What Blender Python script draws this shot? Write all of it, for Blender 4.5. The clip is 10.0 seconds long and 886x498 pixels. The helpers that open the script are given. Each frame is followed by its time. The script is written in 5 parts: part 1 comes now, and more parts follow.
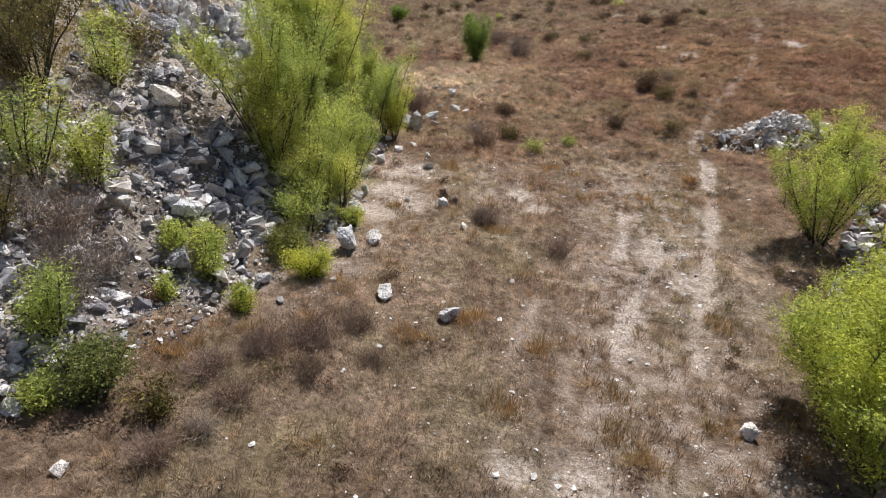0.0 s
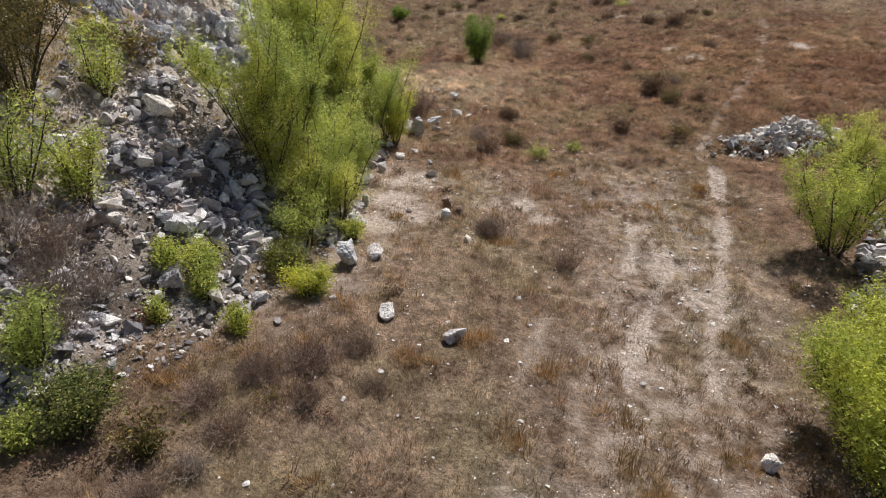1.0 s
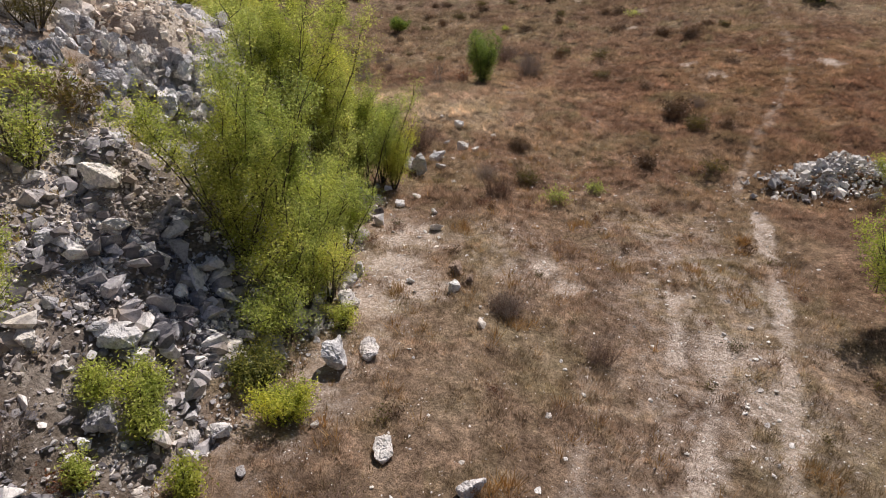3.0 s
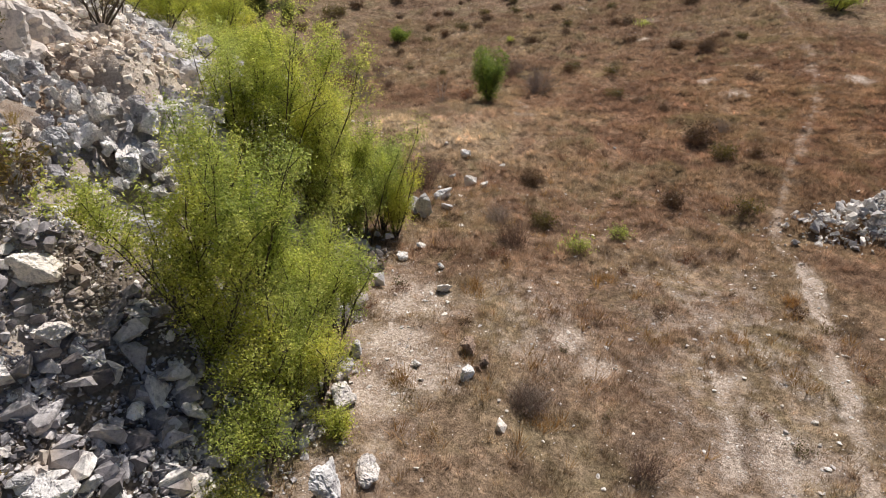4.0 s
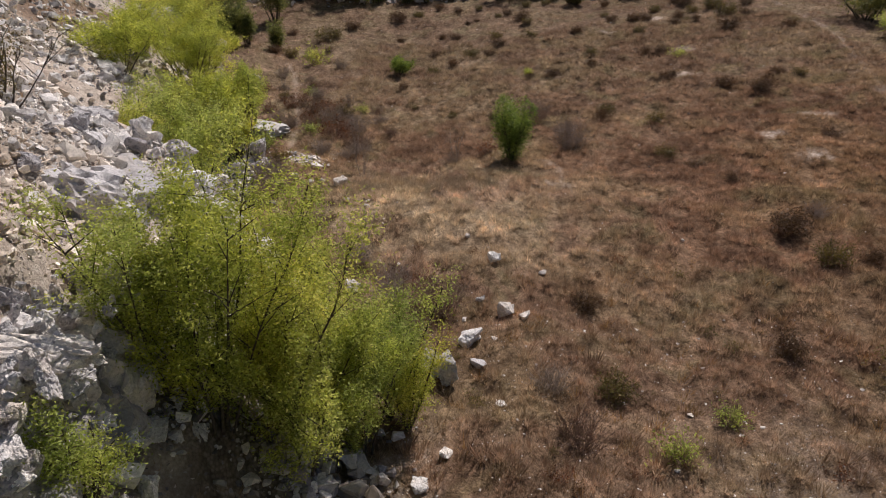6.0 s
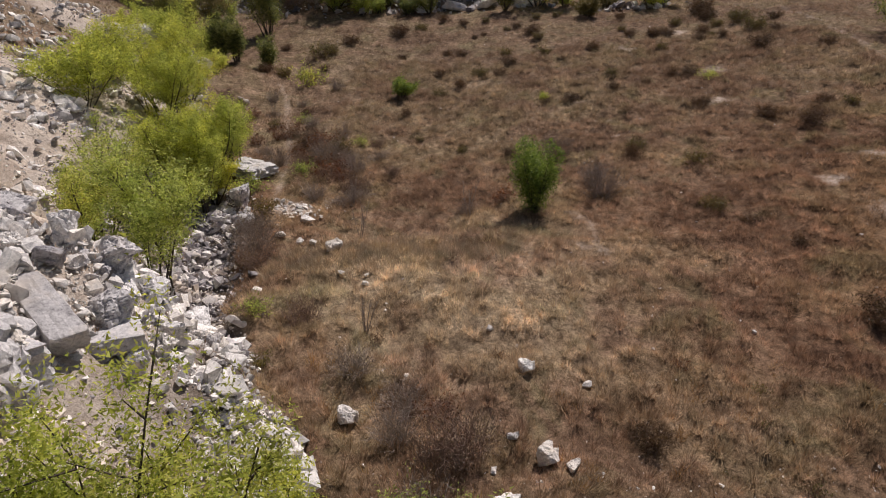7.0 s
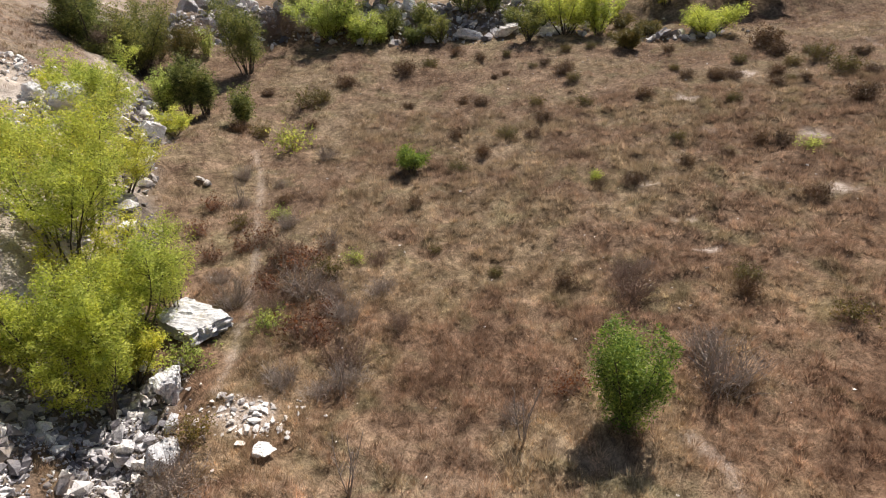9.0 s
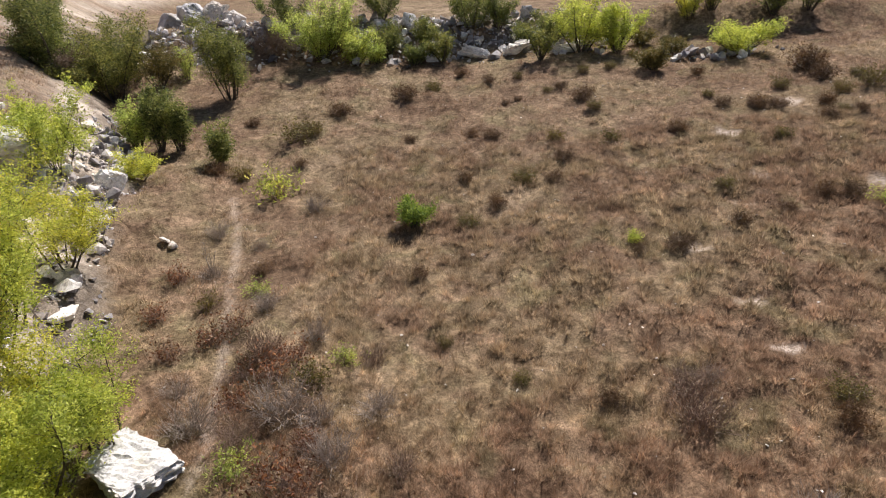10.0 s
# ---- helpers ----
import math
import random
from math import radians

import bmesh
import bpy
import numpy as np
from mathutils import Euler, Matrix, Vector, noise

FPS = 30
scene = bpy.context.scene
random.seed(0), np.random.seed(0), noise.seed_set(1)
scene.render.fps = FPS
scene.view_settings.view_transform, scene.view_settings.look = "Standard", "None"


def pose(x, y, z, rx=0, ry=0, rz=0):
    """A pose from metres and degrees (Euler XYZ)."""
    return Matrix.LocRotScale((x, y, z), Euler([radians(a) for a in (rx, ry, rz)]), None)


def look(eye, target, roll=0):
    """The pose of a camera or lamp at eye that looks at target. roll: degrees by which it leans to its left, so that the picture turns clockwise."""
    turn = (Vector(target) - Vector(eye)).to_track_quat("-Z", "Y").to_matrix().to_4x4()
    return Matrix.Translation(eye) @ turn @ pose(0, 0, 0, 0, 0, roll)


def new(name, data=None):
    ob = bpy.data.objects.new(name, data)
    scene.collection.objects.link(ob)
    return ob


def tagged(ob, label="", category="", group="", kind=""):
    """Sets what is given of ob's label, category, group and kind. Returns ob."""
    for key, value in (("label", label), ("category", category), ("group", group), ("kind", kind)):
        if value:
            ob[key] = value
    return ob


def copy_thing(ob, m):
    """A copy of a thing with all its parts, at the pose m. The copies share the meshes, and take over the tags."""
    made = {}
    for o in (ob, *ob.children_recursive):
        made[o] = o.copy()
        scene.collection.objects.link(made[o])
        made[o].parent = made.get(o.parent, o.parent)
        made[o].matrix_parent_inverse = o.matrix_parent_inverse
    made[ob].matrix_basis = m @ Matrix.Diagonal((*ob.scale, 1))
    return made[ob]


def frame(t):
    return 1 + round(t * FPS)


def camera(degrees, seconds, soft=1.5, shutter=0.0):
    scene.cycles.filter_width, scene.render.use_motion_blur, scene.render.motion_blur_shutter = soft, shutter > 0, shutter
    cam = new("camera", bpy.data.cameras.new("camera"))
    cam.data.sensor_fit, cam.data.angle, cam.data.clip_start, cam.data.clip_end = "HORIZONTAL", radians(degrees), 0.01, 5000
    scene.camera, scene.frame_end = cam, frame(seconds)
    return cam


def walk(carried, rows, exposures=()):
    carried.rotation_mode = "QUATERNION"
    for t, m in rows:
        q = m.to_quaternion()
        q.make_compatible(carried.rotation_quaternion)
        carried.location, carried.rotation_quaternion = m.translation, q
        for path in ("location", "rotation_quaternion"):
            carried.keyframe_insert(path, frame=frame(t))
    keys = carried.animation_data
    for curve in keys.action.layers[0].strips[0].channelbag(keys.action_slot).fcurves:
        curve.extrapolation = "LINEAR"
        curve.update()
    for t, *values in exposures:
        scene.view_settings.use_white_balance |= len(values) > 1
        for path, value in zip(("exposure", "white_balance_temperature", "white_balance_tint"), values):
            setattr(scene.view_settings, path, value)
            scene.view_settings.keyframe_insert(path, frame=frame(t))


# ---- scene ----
cam = camera(72.0, 10.0, soft=0.95)
# seconds, eye, turn to the left, tilt down, lean to the left
PATH = [
    (0, (0.000, 0.000, 6.500), 0.00, -25.20, 0.60),
    (0.5, (-0.053, 0.247, 6.551), 0.02, -25.26, 0.56),
    (1, (-0.076, 0.608, 6.617), 0.06, -25.31, 0.54),
    (1.5, (-0.109, 1.147, 6.671), 0.08, -25.33, 0.49),
    (2, (-0.148, 1.820, 6.762), 0.08, -25.26, 0.41),
    (2.5, (-0.183, 2.676, 6.915), 0.11, -25.20, 0.30),
    (2.7, (-0.206, 3.070, 6.984), 0.12, -25.18, 0.25),
    (4, (-0.476, 6.204, 7.674), 0.13, -25.15, 0.02),
    (4.5, (-0.621, 7.586, 7.921), 0.09, -25.11, -0.04),
    (5, (-0.829, 9.326, 8.227), 0.04, -25.06, -0.07),
    (5.5, (-1.011, 11.074, 8.481), -0.03, -25.00, -0.02),
    (5.7, (-1.091, 11.830, 8.600), -0.05, -24.97, -0.01),
    (6.8, (-1.526, 16.572, 9.327), -0.11, -24.81, -0.02),
    (7, (-1.638, 17.520, 9.455), -0.10, -24.82, -0.06),
    (7.5, (-1.805, 19.891, 9.843), -0.06, -24.85, -0.17),
    (8, (-1.962, 22.655, 10.268), 0.08, -24.82, -0.28),
    (8.5, (-2.142, 25.134, 10.607), 0.20, -24.79, -0.41),
    (9, (-2.413, 27.878, 11.032), 0.26, -24.68, -0.55),
    (9.5, (-2.601, 30.418, 11.386), 0.28, -24.60, -0.68),
    (10, (-2.760, 33.113, 11.766), 0.27, -24.54, -0.82),
]
EXPOSURES = [(0.0, 0.20, 6080, 11), (1.0, 0.02, 6260, 12), (2.5, -0.13, 6440, 17), (4.0, 0.12, 6540, 13), (4.5, 0.13, 6570, 14), (5.5, -0.27, 6560, 17), (6.8, -0.40, 6620, 18), (7.5, -0.38, 6640, 18), (8.0, -0.06, 6570, 14), (8.5, 0.20, 6480, 12), (9.5, 0.39, 6520, 13), (10.0, 0.41, 6520, 13)]
walk(cam, [(t, pose(*eye, 0, 0, yaw) @ pose(0, 0, 0, 90 + tilt) @ pose(0, 0, 0, 0, 0, roll)) for t, eye, yaw, tilt, roll in PATH], EXPOSURES)

# ---- light ----
SUN_UP, SUN_SIDE = radians(53), radians(27)
world = bpy.data.worlds.new("sky")
scene.world = world
world.use_nodes = True
sky = world.node_tree.nodes.new("ShaderNodeTexSky")
sky.sky_type, sky.sun_disc, sky.sun_elevation, sky.sun_rotation = "NISHITA", False, SUN_UP, SUN_SIDE
world.node_tree.links.new(sky.outputs[0], world.node_tree.nodes["Background"].inputs[0])
world.node_tree.nodes["Background"].inputs[1].default_value = 0.05
sun = new("sun", bpy.data.lights.new("sun", "SUN"))
sun.data.energy, sun.data.angle, sun.data.color = 5.0, radians(0.55), (1.0, 0.955, 0.885)
sun.matrix_world = look((60 * math.sin(SUN_SIDE), 60 * math.cos(SUN_SIDE), 60 * math.tan(SUN_UP)), (0, 0, 0))

# ---- the lie of the land ----
FOOT_Y = [-20, 4, 7, 10, 13, 17, 21, 25, 28, 33, 38, 43, 55, 60, 68, 80, 120]
FOOT_X = [-12, -7.2, -5.6, -4.3, -2.9, -2.4, -3.0, -3.4, -4.9, -8.6, -11.3, -11.6, -15.6, -16.6, -21.0, -29.0, -45.0]
CHANNEL = [(-7.9, 30.6), (-8.5, 32.2), (-9.2, 34.6), (-9.8, 37.0), (-10.2, 39.2), (-10.9, 41.5)]
# swells and hollows of the slope: x, y, height, reach across, reach along
SWELLS = [
    (-8.1, 27.2, 1.1, 1.5, 2.2), (-12.2, 33.6, -1.3, 2.2, 2.2), (-9.6, 32.0, -0.5, 1.0, 1.4), (-19.8, 48.8, -1.3, 2.6, 3.5), (-15.8, 58.5, 1.15, 2.6, 5.0),
    (-7.2, 11.0, -0.8, 1.3, 2.2), (-7.5, 14.2, -0.65, 1.2, 1.3), (-6.3, 14.3, 0.55, 0.6, 0.7), (-7.8, 28.4, 0.8, 0.7, 0.8), (-7.1, 32.0, 0.6, 0.8, 1.1),
]
FIELD = [-0.0171, -1.6619, -0.0365, 0.7359, 0.3346, 0.05, 0.0046, -0.0592, -0.0348]


def smooth(a, b, v):
    t = np.clip((v - a) / (b - a), 0, 1)
    return t * t * (3 - 2 * t)


def foot(y):
    """x of the line where the quarry slope meets the field."""
    return (np.interp(y - 1.5, FOOT_Y, FOOT_X) + np.interp(y, FOOT_Y, FOOT_X) + np.interp(y + 1.5, FOOT_Y, FOOT_X)) / 3


def field_z(x, y):
    yc = np.clip(y, 3, 83)
    xc = np.clip(x, -13, 12 + yc * 0.22)
    u, v = xc / 10, yc / 10
    f = FIELD
    z = f[0] + f[1] * u + f[2] * v + f[3] * u * v + f[4] * u * u + f[5] * v * v + f[6] * v**3 + f[7] * u * v * v + f[8] * u * u * v
    z = z + 0.42 * np.exp(-((x + 0.8) / 5.5) ** 2 - ((y - 33.4) / 2.8) ** 2)
    z = z - 0.22 * np.exp(-((x - 2) / 9.0) ** 2 - ((y - 45) / 6.0) ** 2)
    # the low bank with scrub behind the field, and the hill beyond
    bank = 83.5 + 0.02 * x + 1.2 * np.sin(x * 0.13)
    z = z + 2.3 * smooth(0, 4.5, y - bank) * smooth(46, 24, np.abs(x - 2))
    z = z + 0.035 * np.clip(y - 95, 0, 400) + 0.10 * np.clip(y - 150, 0, 300) + 0.02 * np.clip(x - 32, 0, 300)
    return z


def along(points, x, y):
    """Distance from a line of points on the plan."""
    p = np.array(points, float)
    best = np.full(np.shape(x), 1e9)
    for (ax, ay), (bx, by) in zip(p[:-1], p[1:]):
        dx, dy = bx - ax, by - ay
        s = np.clip(((x - ax) * dx + (y - ay) * dy) / (dx * dx + dy * dy), 0, 1)
        best = np.minimum(best, np.hypot(x - ax - s * dx, y - ay - s * dy))
    return best


def slope_rise(x, y):
    d = foot(y) - x
    near = np.interp(d, [0, 0.6, 2, 3.3, 4.4, 6, 9, 14, 40], [0, 0.45, 1.8, 2.85, 3.7, 5.0, 6.4, 8.4, 18])
    far = np.interp(d, [0, 1, 3, 5.3, 8, 15, 40], [0, 0.8, 2.1, 3.7, 4.9, 8.2, 18])
    w = smooth(30, 38, y)
    r = near * (1 - w) + far * w
    # the rock outcrop that juts out of the slope
    top = 4.9 + 0.22 * np.clip(-6.0 - x, 0, 6)
    inside = smooth(17.6, 18.5, y + 0.25 * (x + 6)) * smooth(22.5, 20.2, y) * smooth(-6.0, -7.0, x)
    r = np.where(inside > 0, np.maximum(r, r + (top - r) * inside), r)
    for sx, sy, h, wx, wy in SWELLS:
        r = r + h * np.exp(-(((x - sx) / wx) ** 2) - ((y - sy) / wy) ** 2)
    return r - 0.4 * smooth(1.7, 0.5, along(CHANNEL, x, y))


def ground_z(x, y):
    """Height of the ground, smooth, without its small roughness."""
    x, y = np.asarray(x, float), np.asarray(y, float)
    return field_z(x, y) + slope_rise(x, y)

# ---- materials ----
def node(tree, kind, **values):
    n = tree.nodes.new("ShaderNode" + kind)
    for key, value in values.items():
        n.inputs[key.replace("_", " ")].default_value = value
    return n


def world_noise(tree, scale, detail=4.0, rough=0.6):
    co = tree.nodes.new("ShaderNodeNewGeometry")
    n = node(tree, "TexNoise", Scale=scale, Detail=detail, Roughness=rough)
    tree.links.new(co.outputs["Position"], n.inputs["Vector"])
    return n


def ramp(tree, source, stops):
    r = tree.nodes.new("ShaderNodeValToRGB")
    while len(r.color_ramp.elements) < len(stops):
        r.color_ramp.elements.new(0.5)
    for e, (at, colour) in zip(r.color_ramp.elements, stops):
        e.position, e.color = at, (*colour, 1)
    tree.links.new(source, r.inputs[0])
    return r.outputs[0]


def mixed(tree, factor, a, b, blend="MIX"):
    m = tree.nodes.new("ShaderNodeMix")
    m.data_type, m.blend_type = "RGBA", blend
    for socket, value in ((m.inputs[0], factor), (m.inputs[6], a), (m.inputs[7], b)):
        if isinstance(value, (int, float)):
            socket.default_value = value
        elif isinstance(value, tuple):
            socket.default_value = (*value, 1)
        else:
            tree.links.new(value, socket)
    return m.outputs[2]


def started(name, roughness=0.9, specular=0.2):
    m = bpy.data.materials.new(name)
    m.use_nodes = True
    b = m.node_tree.nodes["Principled BSDF"]
    b.inputs["Roughness"].default_value = roughness
    b.inputs["Specular IOR Level"].default_value = specular
    return m, m.node_tree, b


def bumped(tree, b, height, strength, distance):
    n = node(tree, "Bump", Strength=strength, Distance=distance)
    tree.links.new(height, n.inputs["Height"])
    tree.links.new(n.outputs[0], b.inputs["Normal"])


def field_colour(t, lift=1.0):
    """The browns of the dry field: patches of several sizes, redder in its middle, greyer near its stony end."""
    big, mid, small = world_noise(t, 0.20, 5, 0.6), world_noise(t, 0.9, 5, 0.62), world_noise(t, 3.6, 4, 0.6)
    red = ramp(t, big.outputs[0], [(0.36, (0.225, 0.140, 0.090)), (0.47, (0.305, 0.198, 0.128)), (0.55, (0.292, 0.202, 0.122)), (0.66, (0.400, 0.285, 0.186))])
    grey = ramp(t, big.outputs[0], [(0.36, (0.205, 0.146, 0.100)), (0.50, (0.275, 0.207, 0.144)), (0.58, (0.238, 0.194, 0.122)), (0.68, (0.360, 0.282, 0.200))])
    place, split = t.nodes.new("ShaderNodeNewGeometry"), t.nodes.new("ShaderNodeSeparateXYZ")
    t.links.new(place.outputs["Position"], split.inputs[0])
    far = t.nodes.new("ShaderNodeMapRange")
    for key, value in (("From Min", 13.0), ("From Max", 31.0)):
        far.inputs[key].default_value = value
    t.links.new(split.outputs[1], far.inputs["Value"])
    back = t.nodes.new("ShaderNodeMapRange")
    for key, value in (("From Min", 36.0), ("From Max", 52.0), ("To Min", 1.0), ("To Max", 0.55)):
        back.inputs[key].default_value = value
    t.links.new(split.outputs[1], back.inputs["Value"])
    both = t.nodes.new("ShaderNodeMath")
    both.operation = "MULTIPLY"
    t.links.new(far.outputs[0], both.inputs[0])
    t.links.new(back.outputs[0], both.inputs[1])
    colour = mixed(t, both.outputs[0], grey, red)
    drift = world_noise(t, 0.45, 4, 0.6)
    drift.inputs["Distortion"].default_value = 0.6
    colour = mixed(t, ramp(t, drift.outputs[0], [(0.53, (0, 0, 0)), (0.66, (0.7, 0.7, 0.7))]), colour, (0.225, 0.185, 0.105))
    # the pale grassy rise
    rise, away = t.nodes.new("ShaderNodeVectorMath"), t.nodes.new("ShaderNodeMapRange")
    rise.operation = "DISTANCE"
    rise.inputs[1].default_value = (-1.6, 34.0, 1.0)
    t.links.new(place.outputs["Position"], rise.inputs[0])
    for key, value in (("From Min", 1.5), ("From Max", 7.5), ("To Min", 1.0), ("To Max", 0.0)):
        away.inputs[key].default_value = value
    t.links.new(rise.outputs["Value"], away.inputs["Value"])
    colour = mixed(t, away.outputs[0], colour, mixed(t, 1.0, colour, (1.38, 1.58, 1.72), "MULTIPLY"))
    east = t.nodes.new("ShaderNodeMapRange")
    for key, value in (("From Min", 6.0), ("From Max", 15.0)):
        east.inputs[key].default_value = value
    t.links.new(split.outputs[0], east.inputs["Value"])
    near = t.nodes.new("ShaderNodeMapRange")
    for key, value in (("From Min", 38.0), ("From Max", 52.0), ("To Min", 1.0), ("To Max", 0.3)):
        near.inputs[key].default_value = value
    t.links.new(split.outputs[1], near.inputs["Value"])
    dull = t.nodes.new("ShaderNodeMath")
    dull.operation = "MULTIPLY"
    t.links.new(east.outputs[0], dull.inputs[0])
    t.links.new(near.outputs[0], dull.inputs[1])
    # the field gets paler across its near middle, duller at the back
    belt = t.nodes.new("ShaderNodeMapRange")
    belt.inputs["From Max"].default_value = 100.0
    t.links.new(split.outputs[1], belt.inputs["Value"])
    colour = mixed(t, 1.0, colour, ramp(t, belt.outputs[0], [(0.06, (1.18, 1.09, 1.05)), (0.115, (1.30, 1.21, 1.18)), (0.18, (1.24, 1.17, 1.15)), (0.27, (1.12, 1.07, 1.05)), (0.40, (1.14, 1.11, 1.09)), (0.62, (0.97, 0.95, 0.94))]), "MULTIPLY")
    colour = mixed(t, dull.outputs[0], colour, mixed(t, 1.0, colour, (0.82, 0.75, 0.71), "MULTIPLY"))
    colour = mixed(t, 0.75, colour, ramp(t, mid.outputs[0], [(0.34, (0.50, 0.46, 0.44)), (0.46, (0.92, 0.90, 0.88)), (0.55, (1.05, 1.06, 1.04)), (0.68, (1.55, 1.55, 1.55))]), "MULTIPLY")
    colour = mixed(t, 0.75, colour, ramp(t, small.outputs[0], [(0.32, (0.58, 0.55, 0.50)), (0.48, (0.96, 0.96, 0.96)), (0.68, (1.5, 1.48, 1.45))]), "MULTIPLY")
    return mixed(t, 1.0, colour, (lift * 0.985, lift * 1.01, lift * 1.05), "MULTIPLY")


def ground_material():
    m, t, b = started("dry_ground", 0.95, 0.1)
    fine, mid = world_noise(t, 13, 7, 0.75), world_noise(t, 1.1, 6, 0.65)
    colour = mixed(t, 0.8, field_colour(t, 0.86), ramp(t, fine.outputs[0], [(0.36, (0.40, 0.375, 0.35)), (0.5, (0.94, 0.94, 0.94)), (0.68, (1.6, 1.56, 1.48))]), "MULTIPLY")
    bare, rocky = t.nodes.new("ShaderNodeAttribute"), t.nodes.new("ShaderNodeAttribute")
    bare.attribute_name, rocky.attribute_name = "bare", "rocky"
    grit = world_noise(t, 17, 6, 0.8)
    dirt = ramp(t, grit.outputs[0], [(0.34, (0.27, 0.205, 0.158)), (0.5, (0.63, 0.505, 0.41)), (0.64, (0.89, 0.80, 0.72))])
    broken = world_noise(t, 4.5, 5, 0.7)
    gaps = ramp(t, broken.outputs[0], [(0.38, (0.35, 0.35, 0.35)), (0.53, (1.0, 1.0, 1.0))])
    colour = mixed(t, mixed(t, 1.0, gaps, bare.outputs["Fac"], "MULTIPLY"), colour, dirt)
    stones, chips = t.nodes.new("ShaderNodeTexVoronoi"), t.nodes.new("ShaderNodeTexVoronoi")
    at = t.nodes.new("ShaderNodeNewGeometry")
    for n, scale in ((stones, 6.5), (chips, 17.0)):
        n.inputs["Scale"].default_value = scale
        t.links.new(at.outputs["Position"], n.inputs["Vector"])
    scree = ramp(t, mid.outputs[0], [(0.38, (0.11, 0.080, 0.056)), (0.47, (0.27, 0.210, 0.155)), (0.55, (0.42, 0.34, 0.26)), (0.64, (0.62, 0.53, 0.43))])
    scree = mixed(t, 0.35, scree, ramp(t, stones.outputs["Color"], [(0.1, (0.10, 0.09, 0.08)), (0.5, (0.30, 0.275, 0.25)), (0.9, (0.56, 0.53, 0.49))]))
    scree = mixed(t, 0.3, scree, ramp(t, chips.outputs["Color"], [(0.1, (0.09, 0.08, 0.07)), (0.5, (0.29, 0.26, 0.225)), (0.9, (0.60, 0.56, 0.51))]))
    scree = mixed(t, 0.5, scree, ramp(t, chips.outputs["Distance"], [(0.25, (1.1, 1.1, 1.1)), (0.75, (0.35, 0.33, 0.31))]), "MULTIPLY")
    pale = t.nodes.new("ShaderNodeAttribute")
    pale.attribute_name = "pale"
    crushed = ramp(t, grit.outputs[0], [(0.33, (0.40, 0.325, 0.27)), (0.48, (0.63, 0.54, 0.46)), (0.64, (0.80, 0.73, 0.65))])
    crushed = mixed(t, 0.6, crushed, ramp(t, mid.outputs[0], [(0.36, (0.55, 0.48, 0.43)), (0.5, (1.0, 0.97, 0.94)), (0.62, (1.2, 1.2, 1.2))]), "MULTIPLY")
    scree = mixed(t, pale.outputs["Fac"], mixed(t, 1.0, scree, (0.86, 0.82, 0.80), "MULTIPLY"), crushed)
    colour = mixed(t, rocky.outputs["Fac"], colour, scree)
    t.links.new(colour, b.inputs["Base Color"])
    bumped(t, b, fine.outputs[0], 1.0, 0.09)
    return m


def rock_material(name, tones, stain, own=True):
    """Broken limestone. own: one tone per stone object, else one per loose piece of a mesh."""
    m, t, b = started(name, 0.88, 0.25)
    geo = t.nodes.new("ShaderNodeNewGeometry")
    info = t.nodes.new("ShaderNodeObjectInfo")
    each = info.outputs["Random"] if own else geo.outputs["Random Per Island"]
    colour = ramp(t, each, list(zip((0.0, 0.35, 0.7, 1.0), tones)))
    veins, spots = world_noise(t, 3.6, 8, 0.72), world_noise(t, 19, 7, 0.8)
    colour = mixed(t, 0.9, colour, ramp(t, veins.outputs[0], [(0.34, (0.42, 0.40, 0.41)), (0.41, (0.86, 0.85, 0.85)), (0.50, (1.08, 1.08, 1.07)), (0.62, (1.25, 1.24, 1.23))]), "MULTIPLY")
    colour = mixed(t, 0.8, colour, ramp(t, spots.outputs[0], [(0.35, (0.45, 0.44, 0.44)), (0.45, (0.92, 0.92, 0.92)), (0.60, (1.25, 1.25, 1.24))]), "MULTIPLY")
    patch = world_noise(t, 0.9, 4, 0.6)
    colour = mixed(t, ramp(t, patch.outputs[0], [(0.5, (0, 0, 0)), (0.68, (0.6, 0.6, 0.6))]), colour, stain)
    t.links.new(colour, b.inputs["Base Color"])
    bumped(t, b, mixed(t, 0.35, veins.outputs[0], spots.outputs[0]), 0.7, 0.06)
    return m


def leaf_material(name, tones, through_light=0.35, roughness=0.48):
    m, t, b = started(name, roughness, 0.25)
    geo, info = t.nodes.new("ShaderNodeNewGeometry"), t.nodes.new("ShaderNodeObjectInfo")
    colour = ramp(t, geo.outputs["Random Per Island"], list(zip((0.0, 0.3, 0.65, 1.0), tones)))
    clump = world_noise(t, 1.3, 3, 0.5)
    colour = mixed(t, 0.6, colour, ramp(t, clump.outputs[0], [(0.36, (0.55, 0.62, 0.55)), (0.5, (1, 1, 1)), (0.66, (1.35, 1.25, 0.9))]), "MULTIPLY")
    colour = mixed(t, 0.5, colour, ramp(t, info.outputs["Random"], [(0, (0.72, 0.8, 0.8)), (0.5, (1, 1, 1)), (1, (1.3, 1.12, 0.9))]), "MULTIPLY")
    t.links.new(colour, b.inputs["Base Color"])
    if through_light:
        tr, mix = t.nodes.new("ShaderNodeBsdfTranslucent"), t.nodes.new("ShaderNodeMixShader")
        mix.inputs[0].default_value = through_light
        t.links.new(colour, tr.inputs["Color"])
        t.links.new(b.outputs[0], mix.inputs[1])
        t.links.new(tr.outputs[0], mix.inputs[2])
        t.links.new(mix.outputs[0], t.nodes["Material Output"].inputs["Surface"])
    return m


